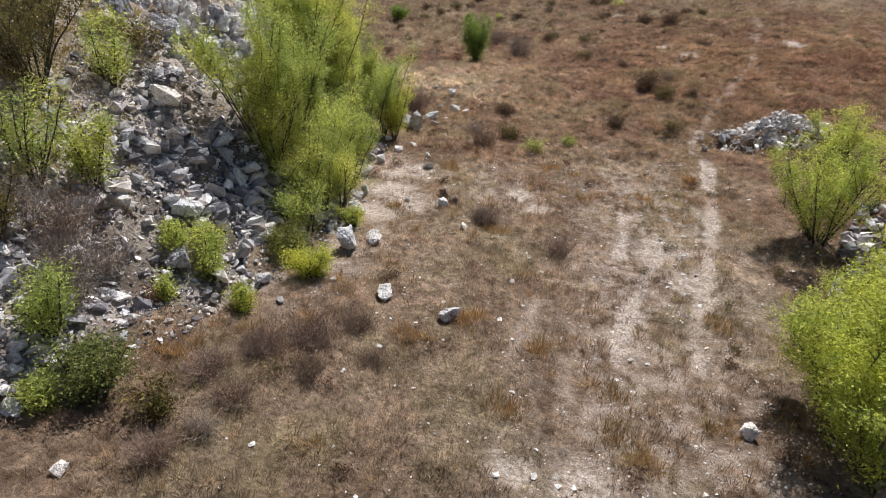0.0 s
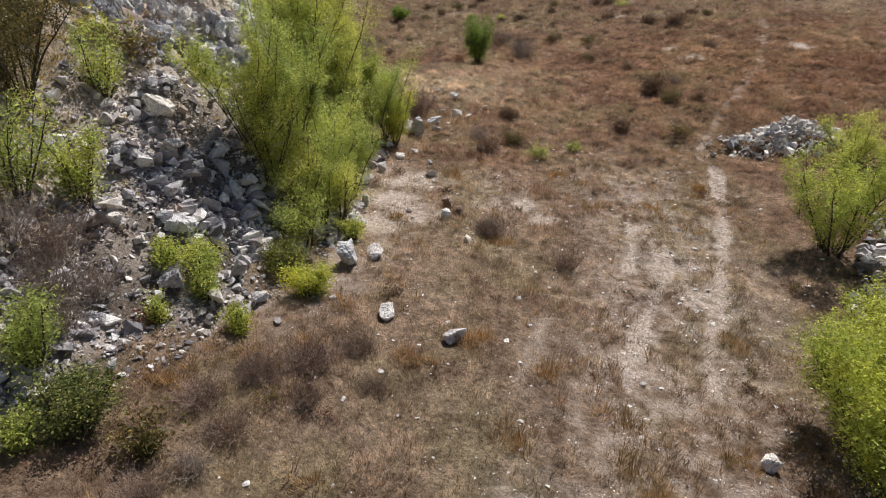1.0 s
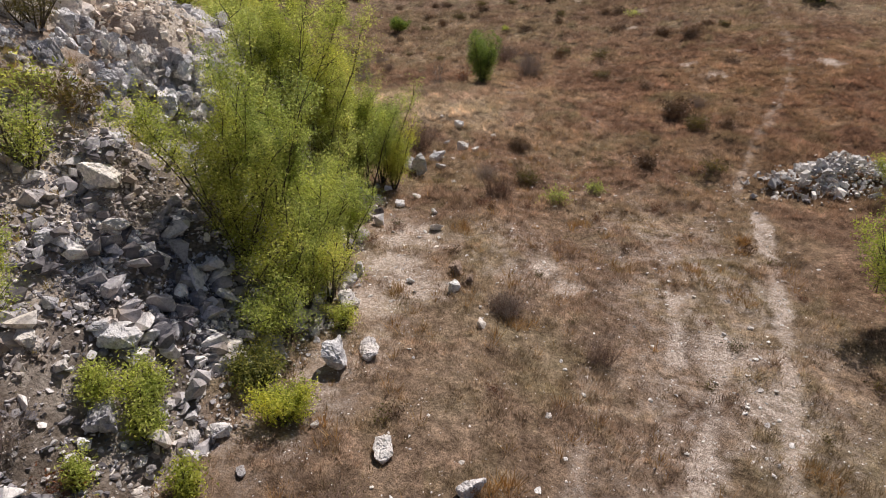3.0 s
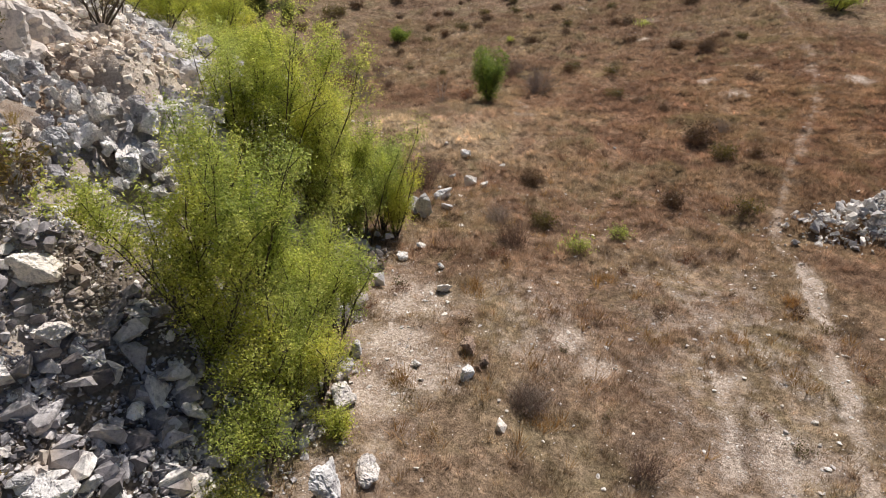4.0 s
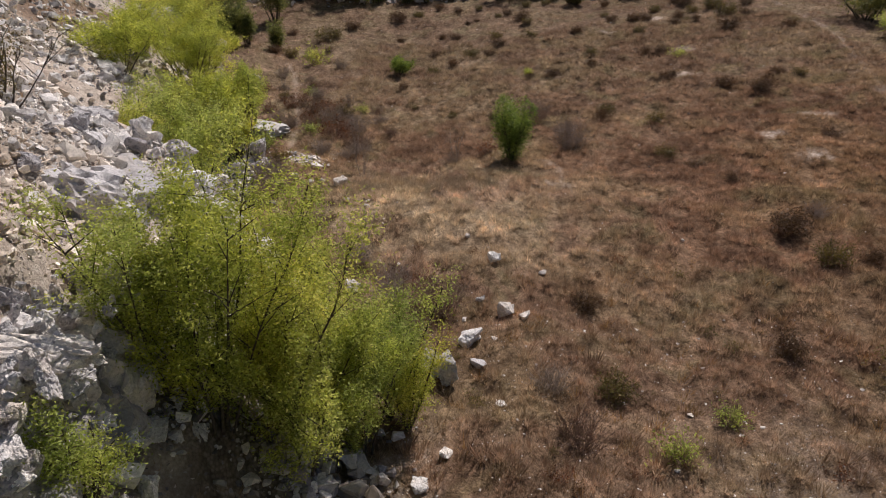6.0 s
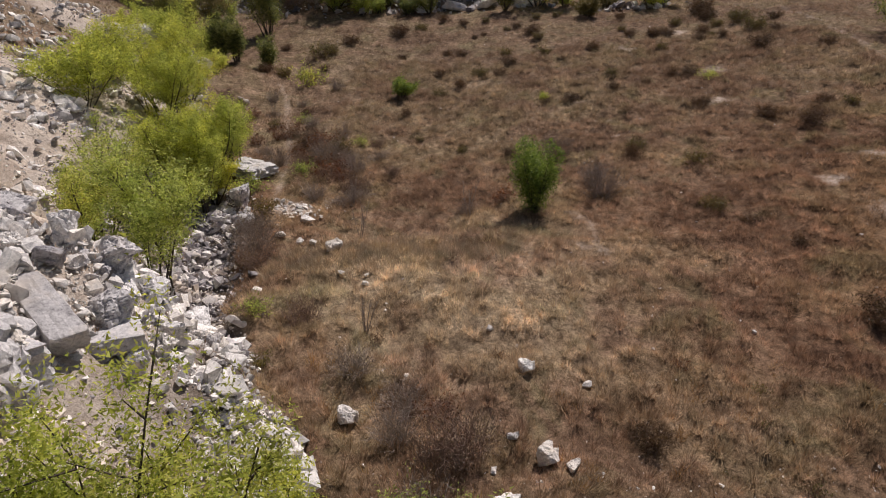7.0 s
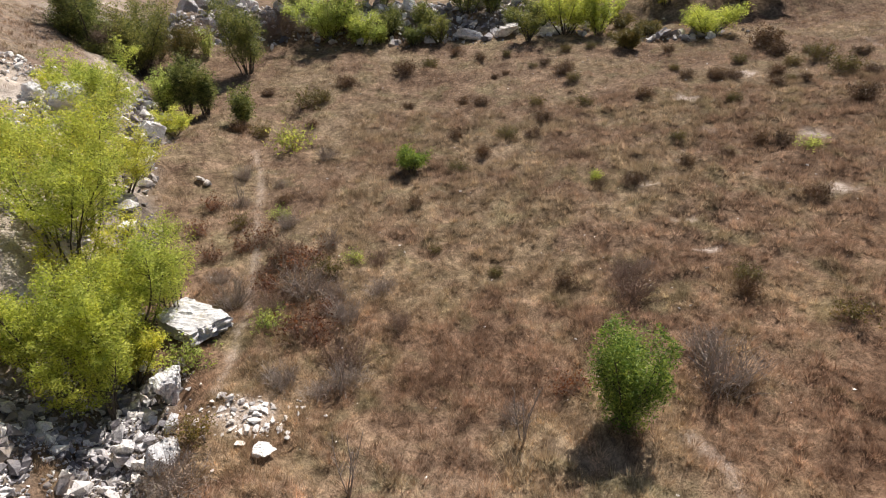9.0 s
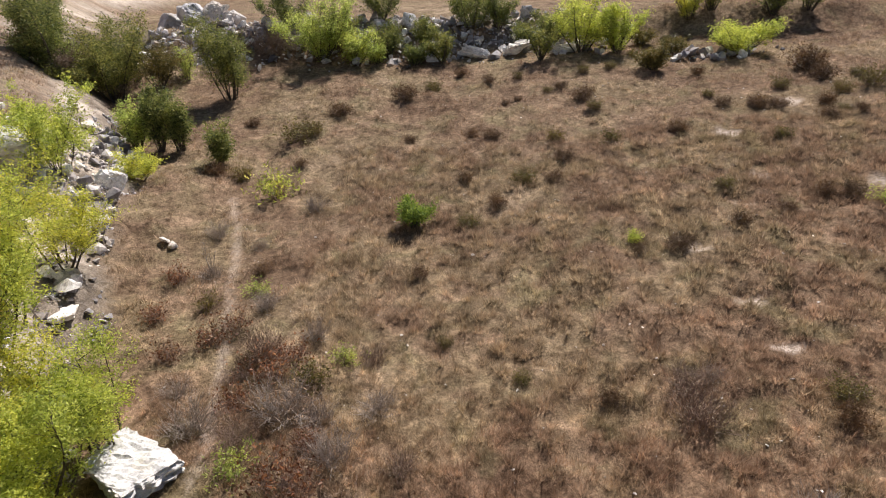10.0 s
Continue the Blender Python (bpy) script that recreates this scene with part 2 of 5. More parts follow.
def bark_material(name, a, c):
    m, t, b = started(name, 0.9, 0.15)
    n = world_noise(t, 18, 4, 0.6)
    t.links.new(ramp(t, n.outputs[0], [(0.35, a), (0.65, c)]), b.inputs["Base Color"])
    return m


def straw_material():
    """Dry grass: the field's browns, lighter, with one tone per blade, and some light coming through."""
    m, t, b = started("dry_grass", 0.85, 0.15)
    geo = t.nodes.new("ShaderNodeNewGeometry")
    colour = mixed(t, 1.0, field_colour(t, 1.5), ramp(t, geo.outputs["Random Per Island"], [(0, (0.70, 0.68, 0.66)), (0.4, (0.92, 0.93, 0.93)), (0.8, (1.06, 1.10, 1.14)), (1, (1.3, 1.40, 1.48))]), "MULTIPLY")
    t.links.new(colour, b.inputs["Base Color"])
    tr, mix = t.nodes.new("ShaderNodeBsdfTranslucent"), t.nodes.new("ShaderNodeMixShader")
    mix.inputs[0].default_value = 0.48
    t.links.new(colour, tr.inputs["Color"])
    t.links.new(b.outputs[0], mix.inputs[1])
    t.links.new(tr.outputs[0], mix.inputs[2])
    t.links.new(mix.outputs[0], t.nodes["Material Output"].inputs["Surface"])
    return m


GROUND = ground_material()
LIMESTONE = rock_material("limestone", [(0.48, 0.465, 0.47), (0.66, 0.645, 0.645), (0.84, 0.82, 0.81), (0.76, 0.70, 0.63)], (0.62, 0.54, 0.45))
RUBBLE = rock_material("limestone_rubble", [(0.11, 0.10, 0.107), (0.30, 0.28, 0.29), (0.60, 0.57, 0.575), (0.88, 0.83, 0.78)], (0.48, 0.375, 0.265), own=False)
PALE_RUBBLE = rock_material("pale_rubble", [(0.30, 0.285, 0.285), (0.58, 0.56, 0.54), (0.86, 0.83, 0.80), (0.86, 0.80, 0.73)], (0.70, 0.62, 0.52), own=False)
BEIGE_CHIPS = rock_material("beige_chips", [(0.44, 0.36, 0.29), (0.68, 0.58, 0.48), (0.86, 0.77, 0.67), (0.92, 0.87, 0.80)], (0.72, 0.61, 0.49), own=False)
GRAVEL = rock_material("limestone_gravel", [(0.44, 0.40, 0.385), (0.66, 0.62, 0.59), (0.82, 0.79, 0.76), (0.78, 0.70, 0.62)], (0.60, 0.52, 0.44), own=False)
FIELD_STONE = rock_material("white_limestone", [(0.66, 0.62, 0.60), (0.76, 0.73, 0.70), (0.86, 0.84, 0.81), (0.80, 0.71, 0.63)], (0.62, 0.53, 0.45))
BROWN_STONE = rock_material("brown_stone", [(0.22, 0.15, 0.11), (0.26, 0.18, 0.13), (0.30, 0.21, 0.16), (0.34, 0.25, 0.19)], (0.25, 0.15, 0.10))
GREY_ROCK = rock_material("weathered_rock", [(0.27, 0.26, 0.275), (0.46, 0.445, 0.46), (0.72, 0.70, 0.705), (0.62, 0.56, 0.51)], (0.44, 0.36, 0.28))
WILLOW = leaf_material("willow_leaves", [(0.25, 0.26, 0.075), (0.39, 0.46, 0.115), (0.60, 0.67, 0.16), (0.79, 0.79, 0.28)], 0.6)
WILLOW_BRIGHT = leaf_material("young_leaves", [(0.26, 0.31, 0.07), (0.46, 0.51, 0.095), (0.68, 0.70, 0.13), (0.78, 0.77, 0.21)], 0.6)
DARK_LEAF = leaf_material("dark_leaves", [(0.075, 0.095, 0.04), (0.15, 0.18, 0.055), (0.27, 0.295, 0.08), (0.42, 0.41, 0.13)], 0.4)
SHRUB_LEAF = leaf_material("shrub_leaves", [(0.085, 0.048, 0.030), (0.135, 0.080, 0.045), (0.19, 0.118, 0.062), (0.25, 0.165, 0.09)], 0.25)
GREEN_LEAF = leaf_material("green_leaves", [(0.09, 0.155, 0.04), (0.17, 0.27, 0.055), (0.28, 0.39, 0.075), (0.40, 0.49, 0.10)], 0.45)
OLIVE_LEAF = leaf_material("olive_leaves", [(0.087, 0.081, 0.03), (0.146, 0.128, 0.041), (0.211, 0.176, 0.051), (0.277, 0.203, 0.068)], 0.3)
RUST_LEAF = leaf_material("rust_leaves", [(0.108, 0.043, 0.025), (0.189, 0.073, 0.037), (0.27, 0.11, 0.05), (0.297, 0.163, 0.075)], 0.3)
DRY_LEAF = leaf_material("dry_leaves", [(0.17, 0.115, 0.085), (0.24, 0.175, 0.13), (0.33, 0.245, 0.185), (0.42, 0.33, 0.26)], 0.3, 0.8)
GOLD_GRASS = leaf_material("golden_grass", [(0.30, 0.16, 0.06), (0.40, 0.23, 0.09), (0.50, 0.31, 0.13), (0.60, 0.42, 0.22)], 0.3, 0.8)
PALE_GRASS = leaf_material("pale_grass", [(0.28, 0.21, 0.14), (0.39, 0.30, 0.21), (0.50, 0.40, 0.29), (0.60, 0.51, 0.39)], 0.35, 0.8)
YELLOW_GRASS = leaf_material("yellowed_grass", [(0.20, 0.16, 0.07), (0.31, 0.25, 0.10), (0.42, 0.34, 0.14), (0.52, 0.45, 0.22)], 0.4, 0.8)
DARK_GRASS = leaf_material("withered_grass", [(0.13, 0.095, 0.06), (0.20, 0.15, 0.09), (0.28, 0.21, 0.12), (0.36, 0.28, 0.17)], 0.3, 0.8)
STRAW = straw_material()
BARK = bark_material("bark", (0.055, 0.043, 0.033), (0.12, 0.10, 0.08))
DEAD_WOOD = bark_material("dead_wood", (0.27, 0.22, 0.185), (0.47, 0.405, 0.36))
BROWN_TWIG = bark_material("brown_twigs", (0.21, 0.145, 0.115), (0.38, 0.275, 0.22))


# ---- mesh helpers ----


def link_mesh(name, verts, tris, material, parent=None, label="", flat=True):
    me = bpy.data.meshes.new(name)
    verts, tris = np.asarray(verts, np.float32), np.asarray(tris, np.int32)
    me.vertices.add(len(verts))
    me.vertices.foreach_set("co", verts.ravel())
    me.loops.add(3 * len(tris))
    me.loops.foreach_set("vertex_index", tris.ravel())
    me.polygons.add(len(tris))
    me.polygons.foreach_set("loop_start", np.arange(0, 3 * len(tris), 3, dtype=np.int32))
    me.update(calc_edges=True)
    me.materials.append(material)
    if flat:
        me.shade_flat()
    ob = new(name, me)
    ob.parent = parent
    if label:
        tagged(ob, label)
    return ob


def lattice(ix, iy, seed):
    h = (ix.astype(np.int64) * 374761393 + iy.astype(np.int64) * 668265263 + seed * 982451653) & 0x7FFFFFFF
    h = ((h ^ (h >> 13)) * 1274126177) & 0x7FFFFFFF
    return ((h ^ (h >> 16)) & 0xFFFF) / 65535.0


def value_noise(x, y, size, seed=0):
    """Smooth noise from 0 to 1 with bumps of that size in metres."""
    u, v = np.asarray(x, float) / size, np.asarray(y, float) / size
    i, j = np.floor(u), np.floor(v)
    a, b = u - i, v - j
    a, b = a * a * (3 - 2 * a), b * b * (3 - 2 * b)
    top = lattice(i, j, seed) * (1 - a) + lattice(i + 1, j, seed) * a
    low = lattice(i, j + 1, seed) * (1 - a) + lattice(i + 1, j + 1, seed) * a
    return top * (1 - b) + low * b


WHEEL_LINES = [
    [(5.7, 14.9), (4.85, 12.9), (4.1, 11.4), (3.6, 10.3), (3.25, 9.4)],
    [(9.5, 21.5), (8.45, 18.2), (7.4, 15.3), (6.45, 13.2), (5.45, 11.2), (5.15, 10.4), (4.88, 9.4)],
    [(5.25, 16.6), (4.9, 15.3), (4.55, 14.0)],
]
FOOT_LINES = [
    [(9.3, 21.9), (9.35, 22.8), (11.5, 26.6), (12.9, 28.8), (15.4, 32.6), (17.7, 36.4), (21.0, 43.5), (23.3, 50.0), (25.8, 57.3), (27.0, 64.0), (27.5, 74.0)],
    [(-12.7, 60.0), (-11.6, 57.1), (-11.0, 54.7), (-10.4, 52.0), (-9.5, 48.1), (-8.8, 44.8), (-8.6, 41.0)],
    [(3.3, 39.0), (3.8, 38.3), (3.78, 37.4), (3.6, 36.2), (3.7, 34.9)],
    [(2.6, 36.6), (3.2, 36.0), (3.9, 35.6)],
    [(2.45, 13.5), (2.2, 12.5)],
    [(2.0, 11.5), (1.7, 10.4), (1.25, 9.2)],
]
BARE_SPOTS = [
    (2.8, 16.9, 0.45), (2.35, 17.8, 0.5), (1.0, 6.4, 0.5), (2.0, 6.5, 0.65), (5.7, 14.4, 0.8), (5.9, 12.9, 0.6), (-1.3, 19.0, 1.2), (-1.6, 17.3, 0.9), (-0.9, 16.1, 0.9), (-1.8, 15.4, 0.8),
    (6.7, 53.7, 0.55), (7.0, 48.0, 0.5), (7.1, 50.3, 0.5), (14.0, 40.7, 0.7), (14.3, 37.8, 0.8), (16.9, 42.5, 0.8), (20.6, 38.3, 0.9), (13.8, 51.6, 0.7),
    (11.9, 64.3, 0.8), (16.9, 68.0, 0.9), (9.6, 57.0, 0.5), (15.5, 57.5, 0.8), (11.2, 59.0, 0.5), (-7.6, 40.2, 0.9),
]


def bare_at(x, y):
    """How bare and pale the soil is, 0 to 1."""
    n1, n2 = value_noise(x, y, 0.55, 3), value_noise(x, y, 0.17, 4)
    rough = 0.6 * n1 + 0.4 * n2
    out = np.zeros(np.shape(x))
    for line in WHEEL_LINES:
        out = np.maximum(out, smooth(0.31, 0.08, along(line, x, y) - 0.34 * (rough - 0.5)) * ((0.80, 0.72)[line is WHEEL_LINES[1]] + 0.6 * smooth(0.3, 0.7, n1)))
    for line in FOOT_LINES:
        out = np.maximum(out, 0.5 * smooth(0.22, 0.04, along(line, x, y) - 0.25 * (rough - 0.5)))
    for sx, sy, r in BARE_SPOTS:
        d = np.hypot(x - sx, (y - sy) * (1.0 if sy < 30 else 1.25)) / r
        out = np.maximum(out, smooth(1.15, 0.35, d + 1.0 * (rough - 0.5)))
    # thin stony soil between and beside the wheel lines, and beside the slope
    lane = smooth(3.6, 0.5, np.abs(x - np.interp(y, [4, 9, 14, 20, 26], [3.0, 4.0, 5.8, 6.5, 5.0]))) * smooth(2, 7, y) * smooth(25, 17, y)
    lane = np.maximum(lane, smooth(-0.6, 0.3, foot(y) + 1.5 - x) * smooth(8, 12, y) * smooth(27, 20, y))
    lane = np.maximum(lane, 0.8 * smooth(2.6, 0.6, np.hypot(x - 1.4, (y - 18.2) / 1.2)))
    out = np.maximum(out, lane * smooth(0.34, 0.62, 0.35 * n1 + 0.65 * n2) * 0.6)
    return np.clip(out, 0, 1)


def rocky_at(x, y):
    """1 on the stony slope, 0 on the field."""
    d = foot(y) - x + 1.1 * (value_noise(x, y, 1.3, 8) - 0.5) + 0.5 * (value_noise(x, y, 0.4, 9) - 0.5)
    grassy = smooth(0.52, 0.70, value_noise(x, y, 4.5, 12)) * smooth(4, 7, d) + smooth(57, 63, y) * smooth(2.5, 4.5, d)
    grassy = grassy + 1.2 * np.exp(-(((x + 8.9) / 1.5) ** 2) - ((y - 12.5) / 3.0) ** 2)
    bank = 0.85 * smooth(83.5, 85.5, y) * smooth(96, 90, y) * smooth(-34, -27, x) * smooth(16, 8, x) * smooth(0.3, 0.6, value_noise(x, y, 2.4, 13))
    bed = smooth(1.15, 0.75, along(CHANNEL, x, y) + 0.8 * (value_noise(x, y, 0.7, 14) - 0.5))
    return np.maximum(np.maximum(smooth(-0.15, 0.5, d) * (1 - 0.85 * np.clip(grassy, 0, 1)), bank), bed)


def pale_at(x, y):
    """Crushed pale limestone on the upper slope, dark soil between the stones lower down."""
    d = foot(y) - x + 2.2 * (value_noise(x, y, 1.6, 15) - 0.5) + 1.2 * (value_noise(x, y, 0.5, 16) - 0.5)
    # dark soil beside the clump, its cast shade put into the ground colour
    clump_shade = 1 - np.exp(-(((x + 4.6) / 1.3) ** 2) - ((y - 14.4) / 1.6) ** 2)
    grit = 0.55 * smooth(12.0, 10.2, y) * smooth(0.35, 0.6, 0.6 * value_noise(x, y, 1.2, 17) + 0.4 * value_noise(x, y, 0.4, 18))
    return clump_shade * np.clip(grit + 0.6 * smooth(1.2, 2.4, d) * smooth(0.4, 0.6, value_noise(x, y, 0.8, 19)) + smooth(2.2, 4.2, d) * smooth(11, 14.5, y + 0.35 * d) + 0.6 * smooth(26, 30, y) * smooth(1.0, 2.5, d), 0, 1)


def relief(x, y):
    """Small roughness of the ground."""
    r, b = rocky_at(x, y), bare_at(x, y)
    near = smooth(110, 80, y)
    turf = 0.17 * (value_noise(x, y, 1.7, 1) - 0.5) + (0.09 + 0.22 * smooth(16, 28, y)) * (value_noise(x, y, 0.62, 2) - 0.5)
    stone = 0.85 * (value_noise(x, y, 1.9, 5) - 0.5) + 0.42 * (value_noise(x, y, 0.7, 6) - 0.5) + 0.18 * (value_noise(x, y, 0.3, 7) - 0.5)
    dip = -0.05 * np.clip(b - 0.4, 0, 1)
    pits = 0
    for sx, sy in ((6.7, 54.2), (7.0, 48.5), (7.1, 50.8), (9.6, 57.4)):
        pits = pits - 0.35 * np.exp(-((x - sx) / 0.55) ** 2 - ((y - sy) / 0.45) ** 2)
    terrace = 0.42 * (smooth(0.0, 0.35, 37.6 + 0.12 * x + 0.5 * np.sin(x * 0.9) - y) - 0.5) * smooth(-7.5, -5.5, x) * smooth(3.0, 0.5, x)
    return near * (turf * (1 - r) * (1 - 0.5 * b) + stone * r + dip + pits + terrace * (1 - r))


def land(x, y):
    """Height of the ground with its roughness."""
    return ground_z(x, y) + relief(np.asarray(x, float), np.asarray(y, float))


def land_at(x, y):
    return float(land(np.array([float(x)]), np.array([float(y)]))[0])


def lines(*stretches):
    out = []
    for a, b, step in stretches:
        out += list(np.arange(a, b, step))
    return np.array(out + [stretches[-1][1]])


# ---- ground: one sheet out to the horizon ----
gx = lines((-420, -80, 34), (-80, -32, 4), (-32, -13, 0.5), (-13, 12, 0.145), (12, 32, 0.45), (32, 90, 4), (90, 430, 34))
gy = lines((-120, -8, 8), (-8, 3, 0.7), (3, 30, 0.145), (30, 50, 0.24), (50, 95, 0.45), (95, 160, 3), (160, 700, 30))
mx, my = np.meshgrid(gx, gy)
fx, fy = mx.ravel(), my.ravel()
n_col = len(gx)
corner = (np.arange(len(gy) - 1)[:, None] * n_col + np.arange(n_col - 1)).ravel()
ground = link_mesh("ground", np.stack([fx, fy, land(fx, fy)], 1), np.concatenate([np.stack([corner, corner + 1, corner + n_col + 1], 1), np.stack([corner, corner + n_col + 1, corner + n_col], 1)]), GROUND, flat=False)
for key, values in (("bare", bare_at(fx, fy)), ("rocky", rocky_at(fx, fy)), ("pale", pale_at(fx, fy))):
    ground.data.attributes.new(key, "FLOAT", "POINT").data.foreach_set("value", values.astype(np.float32))
tagged(ground, "dry brown grassland with pale wheel tracks and a stony quarry slope", "ground", kind="structure")


# ---- rocks ----
def rock_shape(seed, flat=1.0, points=20, fine=True, rounds=2, boxy=False, crag=0.0):
    """Vertices and triangles of an angular broken stone about one metre across."""
    r = np.random.default_rng(seed)
    bm = bmesh.new()
    p = r.uniform(-1, 1, (points, 3))
    p /= np.maximum(np.abs(p).max(1, keepdims=True), 1e-6) ** 0.62
    p *= 0.5 * np.array([1.0, r.uniform(0.62, 0.95), flat * r.uniform(0.55, 0.85)]) * r.uniform(0.72, 1.1, (points, 1))
    p[:, 0] += 0.35 * r.uniform(-1, 1) * p[:, 2]
    p[:, 1] += 0.35 * r.uniform(-1, 1) * p[:, 2]
    if boxy:
        p = np.array([(i, j, k) for i in (-1, 1) for j in (-1, 0.1, 1) for k in (-1, 0.2, 1)]) * np.array([0.5, 0.4, 0.24]) * r.uniform(0.66, 1.12, (18, 3))
        if points < 9:
            p = p[[0, 2, 6, 8, 9, 11, 15, 17]] * (1, 1, 1.25)
    for q in p:
        bm.verts.new(q)
    hull = bmesh.ops.convex_hull(bm, input=bm.verts)
    bmesh.ops.delete(bm, geom=[v for v in bm.verts if not v.link_faces], context="VERTS")
    if fine:
        bmesh.ops.dissolve_limit(bm, angle_limit=0.22, verts=bm.verts, edges=bm.edges)
        if rounds > 1:
            bmesh.ops.bevel(bm, geom=list(bm.edges), offset=0.012, segments=1, affect="EDGES", profile=0.5)
        bmesh.ops.triangulate(bm, faces=bm.faces)
        for _ in range(rounds):
            bmesh.ops.subdivide_edges(bm, edges=[e for e in bm.edges if e.calc_length() > (0.13 if rounds > 1 else 0.36)], cuts=1)
            bmesh.ops.triangulate(bm, faces=bm.faces)
        if crag:
            # joints split the faces into small steps
            for _ in range(2):
                bmesh.ops.subdivide_edges(bm, edges=[e for e in bm.edges if e.calc_length() > 0.055], cuts=1)
                bmesh.ops.triangulate(bm, faces=bm.faces)
            bm.normal_update()
            for v, n in [(v, v.normal.copy()) for v in bm.verts]:
                for size, share in ((3.2, 1.0), (7.5, 0.5)):
                    gaps, cells = noise.voronoi(v.co * size + Vector((seed * 3.7, 0, 0)))
                    v.co += n * crag * share * (noise.noise(cells[0] * 5.3) - (0.7 if gaps[1] - gaps[0] < 0.07 else 0.0))
        for v in bm.verts:
            v.co *= 1 + (0.06 if boxy else 0.14) * noise.noise(v.co * 2.6 + Vector((seed, 0, 0))) + 0.07 * noise.noise(v.co * 6.5) + 0.04 * noise.noise(v.co * 15)
    bmesh.ops.triangulate(bm, faces=bm.faces)
    bm.verts.index_update()
    verts = np.array([v.co for v in bm.verts])
    tris = np.array([[v.index for v in f.verts] for f in bm.faces])
    bm.free()
    return verts, tris


SHAPES = [rock_shape(s, (1.0, 0.8, 1.15, 0.6)[s % 4], crag=0.035) for s in range(12)]
DOMES = []
SLABS = [rock_shape(40 + s, 0.38, 18, crag=0.035) for s in range(4)]
CHIPS = [rock_shape(80 + s, 1.0, 12, False) for s in range(12)]
LUMPS = [rock_shape(120 + s, 1.0, 17, True, 1) for s in range(10)]
for k in range(3):
    bm = bmesh.new()
    bmesh.ops.create_icosphere(bm, subdivisions=4, radius=0.5)
    for v in bm.verts:
        v.co *= 1 + 0.35 * noise.noise(v.co * 2.2 + Vector((k * 7, 3, 0))) + 0.08 * noise.noise(v.co * 7)
        v.co.z *= 0.55
    bm.verts.index_update()
    DOMES.append((np.array([v.co for v in bm.verts]), np.array([[v.index for v in f.verts] for f in bm.faces])))
    bm.free()
ANGULAR = [rock_shape(200 + s, 1.15, 11, crag=0.055) for s in range(8)]
BOXES = [rock_shape(60 + s, 0.8, 9, boxy=True, crag=0.045) for s in range(4)]
PLAIN = [rock_shape(67 + s, 0.8, 8, rounds=3, boxy=True) for s in range(3)]
ROCK_MESH = {}


def rock_data(shape, material):
    key = (id(shape), material.name)
    if key not in ROCK_MESH:
        ob = link_mesh("boulder", *shape, material)
        ROCK_MESH[key] = ob.data
        bpy.data.objects.remove(ob)
    return ROCK_MESH[key]


def turn_of(r, tilt=0.5):
    return Euler((r.uniform(-tilt, tilt), r.uniform(-tilt, tilt), r.uniform(0, 6.28)))


def put_rock(x, y, size, shapes=SHAPES, material=LIMESTONE, name="boulder", label="", group="", sink=0.3, tilt=0.4, z=None, parent=None, seed=0, stretch=(1, 1, 1), spin=None, pitch=None):
    r = np.random.default_rng(int(abs(x * 131 + y * 977 + size * 53 + seed * 7)) + 1)
    shape = shapes[r.integers(len(shapes))]
    ob = new(name, rock_data(shape, material))
    e = turn_of(r, tilt)
    if spin is not None:
        e.z = spin
    if pitch is not None:
        e.x, e.y = 0.1, pitch
    low = min((e.to_matrix() @ Vector((v[0] * stretch[0], v[1] * stretch[1], v[2] * stretch[2])))[2] for v in shape[0][::3]) * size
    base = land_at(x, y) if z is None else z
    ob.matrix_basis = Matrix.LocRotScale((x, y, base - low * (1 - sink)) if z is None else (x, y, z), e, tuple(size * s for s in stretch))
    ob.parent = parent
    if label:
        tagged(ob, label, "rock", group)
    return ob


def rubble(name, xs, ys, sizes, label, lift=0.0, material=RUBBLE, seed=0, zs=None, low=1.0):
    """Loose broken stones, joined."""
    r = np.random.default_rng(100 + seed)
    zs = land(np.array(xs), np.array(ys)) if zs is None else zs
    V, T, at = [], [], 0
    for x, y, z, s in zip(xs, ys, zs, sizes):
        v, t = (CHIPS if s < 0.22 else LUMPS)[r.integers(10)]
        m = np.array(turn_of(r, 0.7).to_matrix())
        w = (v * r.uniform(0.7, 1.3, 3)) @ m.T * s + (0, 0, 0)
        w = w * (1, 1, low) + (x, y, z + s * (0.05 + lift + 0.45 * low * r.random() ** 2))
        V.append(w)
        T.append(t + at)
        at += len(w)
    ob = link_mesh(name, np.concatenate(V), np.concatenate(T), material)
    return tagged(ob, label, "rubble", kind="stuff")


# broken stone all over the slope
def scatter_slope(count, y0, y1, depth, small, large, seed):
    r = np.random.default_rng(seed)
    y = r.uniform(y0, y1, count * 4)
    d = depth * r.random(count * 4) ** 1.25 - 0.25
    x = foot(y) - d
    # stones thin out where the clump's shade is put into the ground
    keep = (rocky_at(x, y) > 0.35) & (r.random(len(x)) < (0.10 + 1.25 * smooth(0.40, 0.7, 0.5 * value_noise(x, y, 2.6, 21) + 0.5 * value_noise(x, y, 0.9, 22))) * (1 - 0.65 * smooth(4.3, 5.5, d)) * (1 - 0.15 * smooth(12.5, 10.0, y)) * (1 - 0.8 * np.exp(-(((x + 4.6) / 1.3) ** 2) - ((y - 14.4) / 1.6) ** 2)) * (1 - 0.8 * smooth(16.0, 16.8, y) * smooth(22, 20.5, y) * smooth(-4.9, -5.6, x)))
    x, y = x[keep][:count], y[keep][:count]
    small_up = 1 - 0.45 * pale_at(x, y)
    return x, y, np.minimum(small * (1 - r.random(len(x))) ** -0.46, large) * small_up


